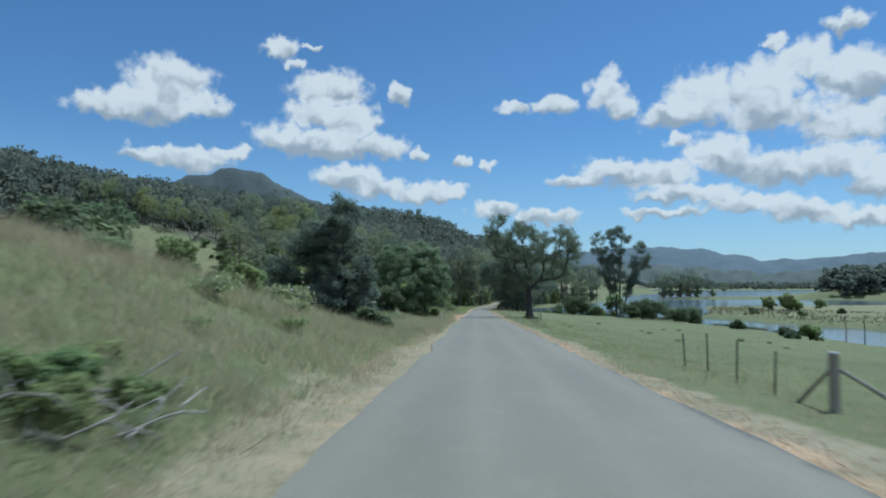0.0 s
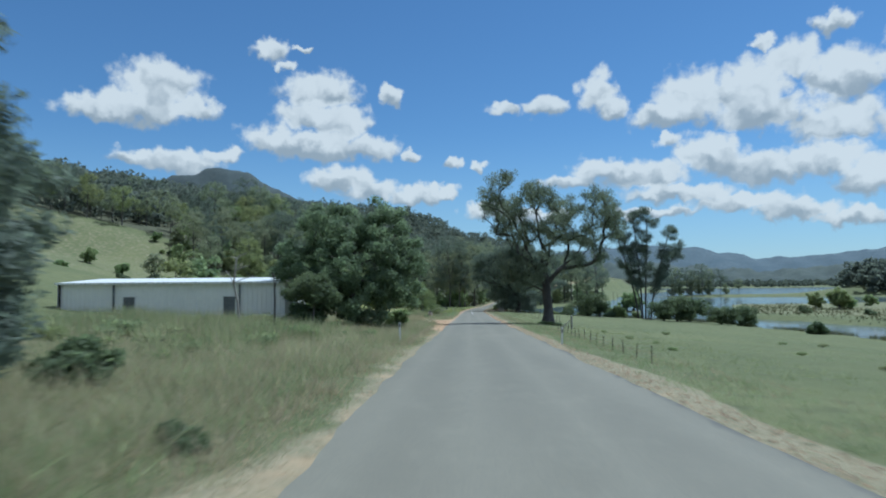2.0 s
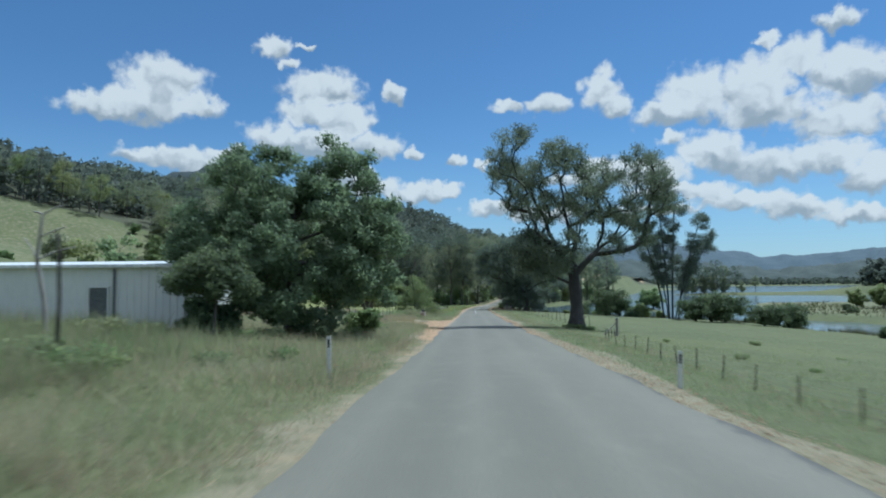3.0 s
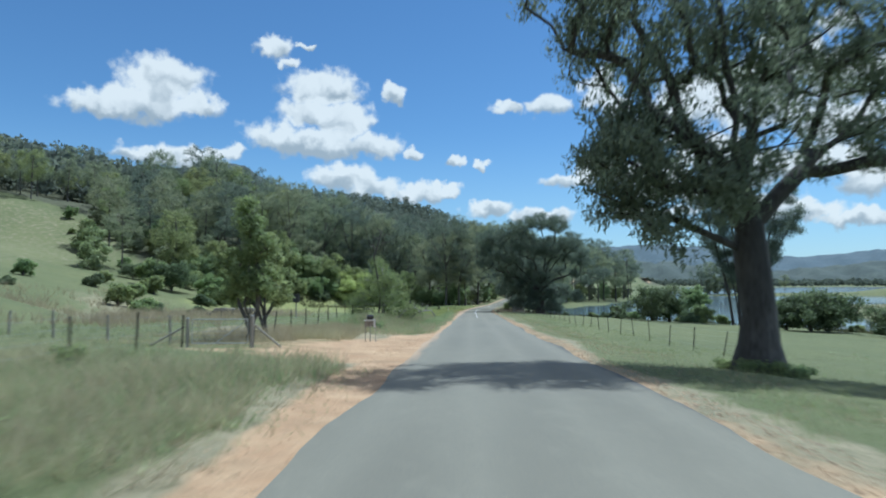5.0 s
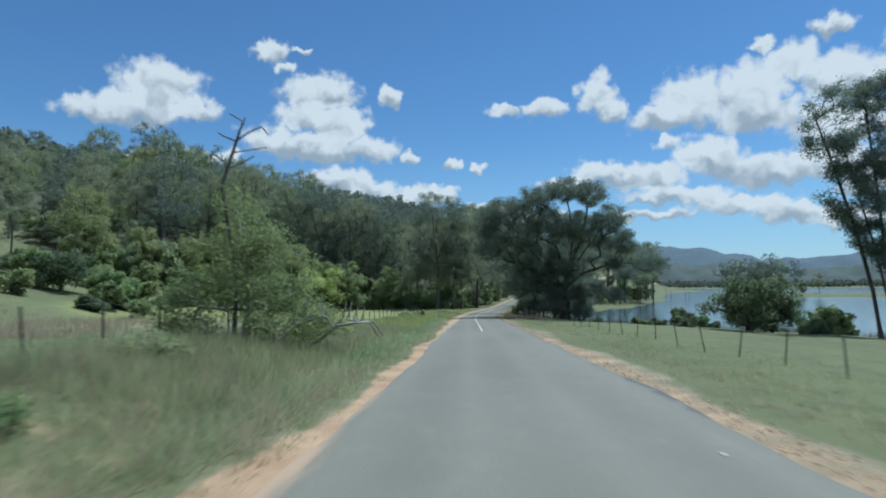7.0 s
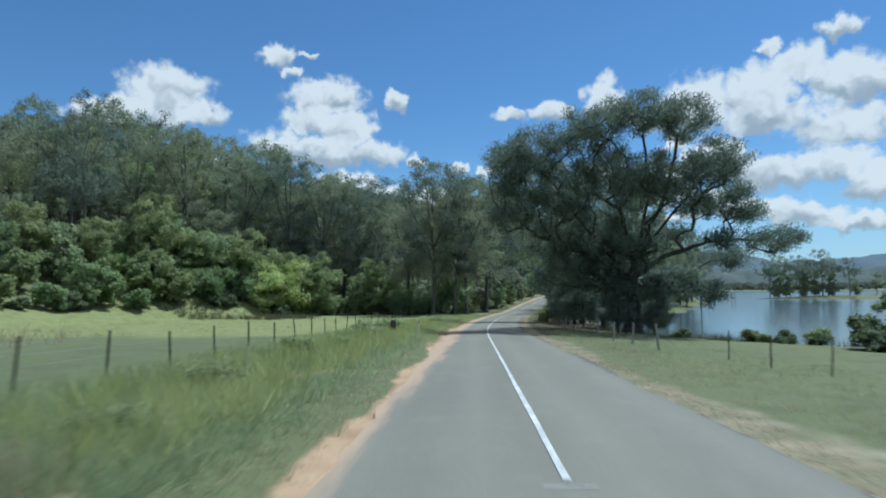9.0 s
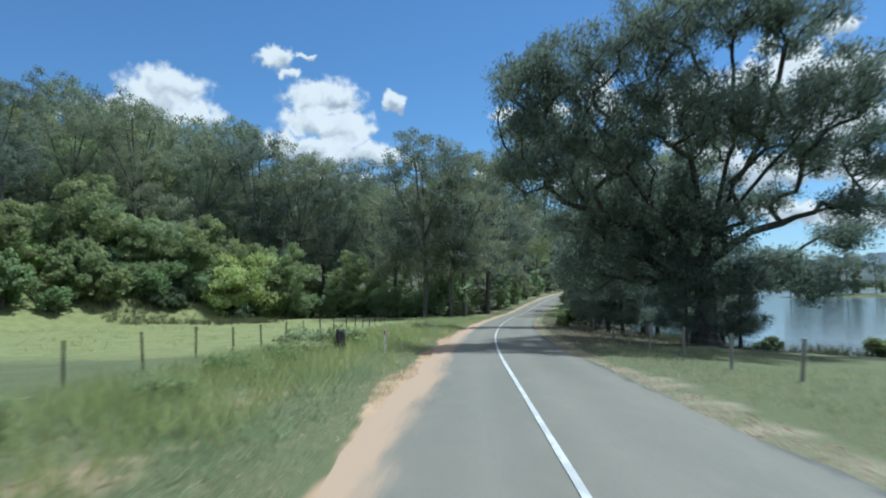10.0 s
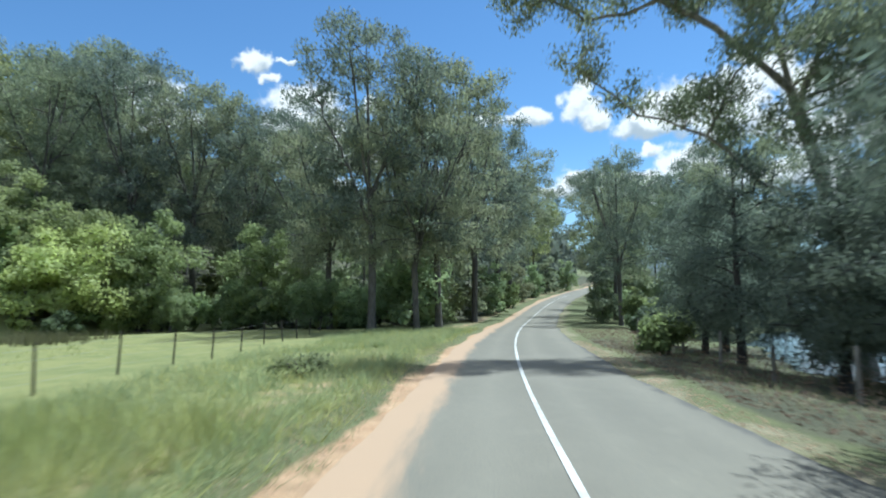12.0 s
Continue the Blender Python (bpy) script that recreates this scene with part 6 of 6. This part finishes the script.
def stump(x, y):
    """A broken charred stem with two short stubs."""
    bm = bmesh.new()

    def stem(rows, lean, jag):
        rings = []
        for z, r in rows:
            ring = []
            for s in range(12):
                a = 2 * math.pi * s / 12
                rr = r * (1 + 0.14 * math.sin(3 * a + 1) + 0.07 * math.sin(7 * a))
                top = jag * (math.sin(2 * a) + 0.6 * math.sin(5 * a)) if z == rows[-1][0] else 0
                ring.append(bm.verts.new((rr * math.cos(a) + lean[0] + lean[1] * z, rr * math.sin(a), z + top)))
            rings.append(ring)
        for p, q in zip(rings, rings[1:]):
            for s in range(12):
                bm.faces.new((p[s], p[(s + 1) % 12], q[(s + 1) % 12], q[s]))
        bm.faces.new(rings[-1])

    stem([(-0.2, 0.32), (0.0, 0.26), (0.2, 0.21), (0.55, 0.19), (0.85, 0.18), (1.02, 0.16)], (0, 0.03), 0.05)
    stem([(-0.1, 0.06), (0.3, 0.055), (0.62, 0.04)], (-0.1, -0.22), 0.02)
    stem([(-0.1, 0.06), (0.25, 0.055), (0.5, 0.04)], (0.1, 0.3), 0.02)
    me = bpy.data.meshes.new("stump")
    bm.to_mesh(me)
    bm.free()
    me.materials.append(M_CHAR)
    ob = new("stump", me)
    ob.location = (x, y, land_at(x, y))
    tagged(ob, "charred dark stump with broken stubs in verge grass", "stump")


stump(-5.15, 192.7)

# ---- paint on the road ----
line_ob = ribbon("center_line", 157.8, 330, 0.035, 0.13, 0.072, M_LINE, 1.0, 0.012, 9)
tagged(line_ob, "solid white painted line along the road", "road marking", kind="structure")


def stones(name, seed, count, d0, d1, y0, y1, size, mat, label):
    """Loose stones scattered over the verge."""
    rg = np.random.default_rng(seed)
    y = rg.uniform(y0, y1, count)
    d = d0 + (d1 - d0) * rg.random(count)
    x = road_x(y) + d
    s = size * rg.uniform(0.4, 1.4, count) ** 1.5
    z = np.maximum(land(x, y), road_z(y) - 0.02) + s * 0.15
    quad = np.array([(1, 0, 0), (-0.5, 0.87, 0), (-0.5, -0.87, 0), (0.1, 0.1, 0.75)])
    a = rg.uniform(0, 6.28, count)
    verts = []
    for face in ((0, 1, 3), (1, 2, 3), (2, 0, 3)):
        p = quad[list(face)][None] * s[:, None, None] * rg.uniform(0.8, 1.2, (count, 1, 3))
        px = p[..., 0] * np.cos(a)[:, None] - p[..., 1] * np.sin(a)[:, None]
        py = p[..., 0] * np.sin(a)[:, None] + p[..., 1] * np.cos(a)[:, None]
        verts.append(np.stack([px + x[:, None], py + y[:, None], p[..., 2] + z[:, None]], -1))
    ob = quads_mesh(name, np.concatenate(verts), mat, per=3)
    return tagged(ob, label, "gravel", kind="stuff")


stones("verge_gravel", 31, 19000, 2.75, 3.65, -2, 235, 0.018, M_GRAVEL, "loose pinkish stones along the road shoulder")
stones("verge_gravel", 32, 8000, -2.8, -4.4, -2, 235, 0.017, M_GRAVEL, "loose pale stones along the road shoulder")


stones("verge_gravel", 33, 2200, 2.8, 3.8, -2, 235, 0.025, M_RUBBLE, "reddish broken stones along the road shoulder")
stones("verge_gravel", 34, 1500, -3.2, -13.0, 103.5, 120, 0.016, M_RUBBLE, "broken stones and clods on the sandy driveway")


stones("sandy_clods", 36, 1300, -3.4, -12.5, 104, 119, 0.019, M_CLOD, "loose sandy clods over the bare driveway")
stones("leaf_litter", 35, 9000, 3.9, 9.5, 199, 250, 0.035, M_LITTER, "brown fallen leaves and bark under the bank trees")


def painted(x0, x1, y0, y1, label):
    """A short painted mark on the seal."""
    zs = [float(road_z(y)) + 0.02 + 0.04 * (1 - ((x - float(road_x(y))) / 3.0) ** 2) + 0.008 for x, y in ((x0, y0), (x1, y0), (x1, y1), (x0, y1))]
    ob = obj("center_line", [(x0, y0, zs[0]), (x1, y0, zs[1]), (x1, y1, zs[2]), (x0, y1, zs[3])], [(0, 1, 2, 3)], M_LINE)
    tagged(ob, label, "road marking", kind="structure")


painted(0.72, 1.24, 157.575, 157.605, "thin white paint tick across the start of the line")
painted(2.92, 3.0, 125.2, 125.3, "small white paint mark on the asphalt")


# ---- grass ----
def grass(name, seed, count, pick, h0, h1, width, mat, label, lean=0.35, cluster=0):
    """Blades of grass, three corners each, standing on the land."""
    rg = np.random.default_rng(seed)
    p = pick(rg, count)
    if cluster:
        p = np.repeat(p, cluster, axis=0) + rg.normal(0, 0.09, (len(p) * cluster, 2))
    n = len(p)
    z = land(p[:, 0], p[:, 1])
    h = rg.uniform(h0, h1, n)
    a = rg.uniform(0, 2 * math.pi, n)
    side = np.stack([np.cos(a), np.sin(a), np.zeros(n)], -1) * (width * rg.uniform(0.6, 1.3, n))[:, None]
    root = np.stack([p[:, 0], p[:, 1], z - 0.03], -1)
    tip = root + np.stack([rg.normal(0, lean, n) * h, rg.normal(0, lean, n) * h, h], -1)
    ob = quads_mesh(name, np.stack([root - side, root + side, tip], axis=1), mat, per=3)
    return tagged(ob, label, "grass", kind="stuff")


def verge(d0, d1, y0, y1, power=1.0):
    def pick(rg, n):
        y = rg.uniform(y0, y1, n)
        d = d0 + (d1 - d0) * rg.random(n) ** power
        keep = ~((y > 103.5) & (y < 120) & (d < -3.4) & (d > -12)) & ~((y > 102) & (y < 123) & (d < 0) & (d > -5.0))
        keep &= ~((y > 84) & (y < 104) & (d < 0) & (d > -4.7 - 0.5 * wave(y, d, 1.3))) | (rg.random(n) < 0.22)
        keep &= ~((y < 26) & (d < 0) & (d > -5.0 - 0.6 * wave(y, d, 1.1))) | (rg.random(n) < 0.6)
        keep &= (wave(road_x(y) + d, y, 1.7) + rg.normal(0, 0.6, n)) > -0.5
        if d0 < 0:
            d = d + 0.4 * smooth(118, 146, y)
        keep &= np.abs(d) > abs(d0) - 0.4 * smooth(118, 146, y) + 0.5 * wave(d * 0, y, 0.9) + rg.normal(0, 0.25, n)
        return np.stack([road_x(y) + d, y], -1)[keep]
    return pick


def patch(x0, x1, y0, y1):
    def pick(rg, n):
        x, y = rg.uniform(x0, x1, n), rg.uniform(y0, y1, n)
        rim = np.minimum(1 - np.abs(2 * x - x0 - x1) / (x1 - x0), 1 - np.abs(2 * y - y0 - y1) / (y1 - y0))
        ragged = rim + 0.16 * wave(x, y, 5.5) + 0.10 * wave(y, x, 14.0) > 0.12 + 0.28 * rg.random(n)
        keep = ((wave(x, y, 2.3) + rg.normal(0, 0.5, n)) > -0.2) & ragged
        return np.stack([x, y], -1)[keep]
    return pick


grass("verge_grass", 1, 21000, verge(-4.2, -11, -3, 250, 1.3), 0.16, 0.55, 0.010, M_GRASS, "tall green roadside grass", cluster=9, lean=0.7)
grass("verge_grass", 13, 9000, verge(-4.5, -15, -3, 102, 1.2), 0.2, 0.75, 0.01, M_STRAW, "tall dry grass over the bank", cluster=7, lean=0.65)
grass("verge_grass", 33, 3600, patch(-13.5, -5.0, 3, 40), 0.3, 0.8, 0.010, M_STRAW, "tall dry brown grass over the steep bank", cluster=8, lean=0.5)
grass("verge_grass", 2, 9000, verge(-3.6, -9, -3, 135, 1.2), 0.15, 0.6, 0.008, M_STRAW, "dry seeding roadside grass", cluster=7, lean=0.7)
grass("paddock_grass", 3, 5000, verge(-10, -30, 20, 140, 1.2), 0.12, 0.40, 0.015, M_GRASS, "rough green paddock grass", cluster=5, lean=0.5)
grass("shed_grass", 7, 5200, patch(-25, -5.6, 47, 78.5), 0.5, 1.1, 0.012, M_GRASS, "tall rank grass in front of the shed", cluster=8, lean=0.3)
grass("shed_grass", 8, 1400, patch(-25, -5.6, 49, 79), 0.5, 1.2, 0.01, M_STRAW, "tall dry seeding grass in front of the shed", cluster=6, lean=0.3)
grass("verge_grass", 4, 9000, verge(4.9, 11, 0, 235, 1.3), 0.07, 0.24, 0.009, M_GRASS, "short green grass beside the gravel verge", cluster=6, lean=0.5)
grass("verge_grass", 30, 3200, verge(3.6, 6.0, 22, 104, 1.2), 0.05, 0.2, 0.009, M_GRASS, "short green grass over the edge of the gravel", cluster=6, lean=0.6)
grass("verge_grass", 5, 5000, verge(4.0, 6.6, 0, 235, 1.0), 0.05, 0.20, 0.009, M_STRAW, "dry grass along the gravel verge", cluster=6, lean=0.6)


grass("dry_weeds", 9, 2600, patch(-34, -14.5, 122, 152), 0.5, 1.1, 0.016, M_STRAW, "band of tall dry brown weeds in the paddock", cluster=7, lean=0.3)
grass("dry_weeds", 34, 3600, patch(-62, -20, 134, 194), 0.5, 1.2, 0.020, M_STRAW, "wide band of tall dry brown weeds up the paddock slope", cluster=6, lean=0.3)
grass("rushes", 10, 1800, patch(-52, -20, 236, 247), 0.4, 0.95, 0.022, M_RUSH, "dark rushes along the foot of the shrubs", cluster=8, lean=0.3)
grass("edge_grass", 11, 9000, verge(-3.15, -4.8, -3, 235, 1.0), 0.04, 0.2, 0.008, M_STRAW, "short dry grass at the road edge", cluster=5, lean=0.8)
grass("edge_grass", 12, 9000, verge(-3.2, -4.8, -3, 235, 1.0), 0.04, 0.22, 0.008, M_GRASS, "short green grass at the road edge", cluster=5, lean=0.8)
grass("dry_weeds", 14, 1500, patch(-17, -6.5, 107, 117), 0.08, 0.4, 0.008, M_STRAW, "dry brown weeds over the sandy ground", cluster=9, lean=0.6)
grass("dry_weeds", 15, 420, patch(-9.0, -5.6, 113.5, 120), 0.3, 0.85, 0.008, M_STRAW, "tangle of dry brown weeds beside the letterbox", cluster=10, lean=0.5)
grass("dry_weeds", 25, 900, patch(-13.5, -7.2, 110.5, 121.5), 0.2, 0.8, 0.009, M_STRAW, "pale dry weeds over the sand beside the young trees", cluster=9, lean=0.5)
grass("dry_weeds", 27, 1500, patch(-9.4, -5.3, 115.5, 125.5), 0.2, 0.55, 0.009, M_STRAW, "tall dry brown weeds past the sandy driveway", cluster=9, lean=0.4)
grass("verge_grass", 16, 500, patch(-11, -4.4, 98.5, 103.8), 0.12, 0.45, 0.009, M_GRASS, "green tufts before the sandy driveway", cluster=9, lean=0.5)
grass("verge_grass", 17, 5200, verge(-3.8, -9.5, 124, 190, 1.1), 0.10, 0.36, 0.011, M_GRASS, "soft green grass beside the later road", cluster=8, lean=0.9)
grass("verge_grass", 26, 3600, verge(-3.6, -10.5, 186, 252, 1.1), 0.10, 0.45, 0.011, M_LUSH, "lush yellow-green grass on the last verge", cluster=8, lean=0.8)
grass("paddock_grass", 28, 2600, patch(-50, -9.5, 186, 246), 0.08, 0.3, 0.016, M_LUSH, "tufts of yellow-green grass over the green paddock", cluster=6, lean=0.6)
grass("dry_weeds", 29, 600, patch(-9.2, -5.2, 112.5, 119.5), 0.2, 0.7, 0.009, M_STRAW, "dry brown weeds growing through the sand", cluster=9, lean=0.5)
grass("tall_weeds", 18, 2300, verge(-5.2, -9.2, 126, 158, 1.0), 0.3, 0.75, 0.012, M_GRASS, "tall rank weeds along the paddock fence", cluster=9, lean=0.35)
grass("tall_weeds", 19, 1300, verge(-5.2, -9.2, 126, 158, 1.0), 0.3, 0.8, 0.010, M_STRAW, "tall dry seeding weeds along the paddock fence", cluster=8, lean=0.35)
grass("tall_weeds", 20, 2400, verge(-4.7, -9.0, 158, 212, 1.0), 0.3, 0.85, 0.013, M_LUSH, "tall soft weeds on the later verge", cluster=9, lean=0.4)
grass("dry_weeds", 21, 2200, patch(-13.5, -5.6, 116.0, 124.5), 0.1, 0.4, 0.010, M_STRAW, "dry brown weeds at the edge of the sand", cluster=9, lean=0.5)


def lakeside(y0, y1, back):
    def pick(rg, n):
        y = rg.uniform(y0, y1, n)
        x = np.interp(y, SHORE_Y, SHORE_X) - back * rg.random(n) ** 1.4 + 0.5
        keep = (wave(x, y, 2.9) + rg.normal(0, 0.5, n) > -0.1) & (x - road_x(y) > 9.5)
        return np.stack([x, y], -1)[keep]
    return pick


grass("rushes", 22, 3600, lakeside(120, 222, 3.0), 0.35, 0.95, 0.018, M_RUSH, "dark rushes along the lake edge", cluster=8, lean=0.35)
grass("paddock_grass", 23, 1500, patch(8.5, 42, 25, 125), 0.06, 0.22, 0.014, M_GRASS, "scattered tussocks in the grazed paddock", cluster=6, lean=0.6)


def flats(rg, n):
    y = rg.uniform(128, 262, n)
    x = np.interp(y, SHORE_Y, SHORE_X) + rg.uniform(19, 85, n)
    keep = (land(x, y) > WATER + 0.15) & (wave(x, y, 9.0) + rg.normal(0, 0.45, n) > -0.1)
    return np.stack([x, y], -1)[keep]


grass("reeds", 24, 5200, flats, 0.35, 0.95, 0.035, M_RUSH, "olive-brown reeds over the lake flats", cluster=6, lean=0.35)
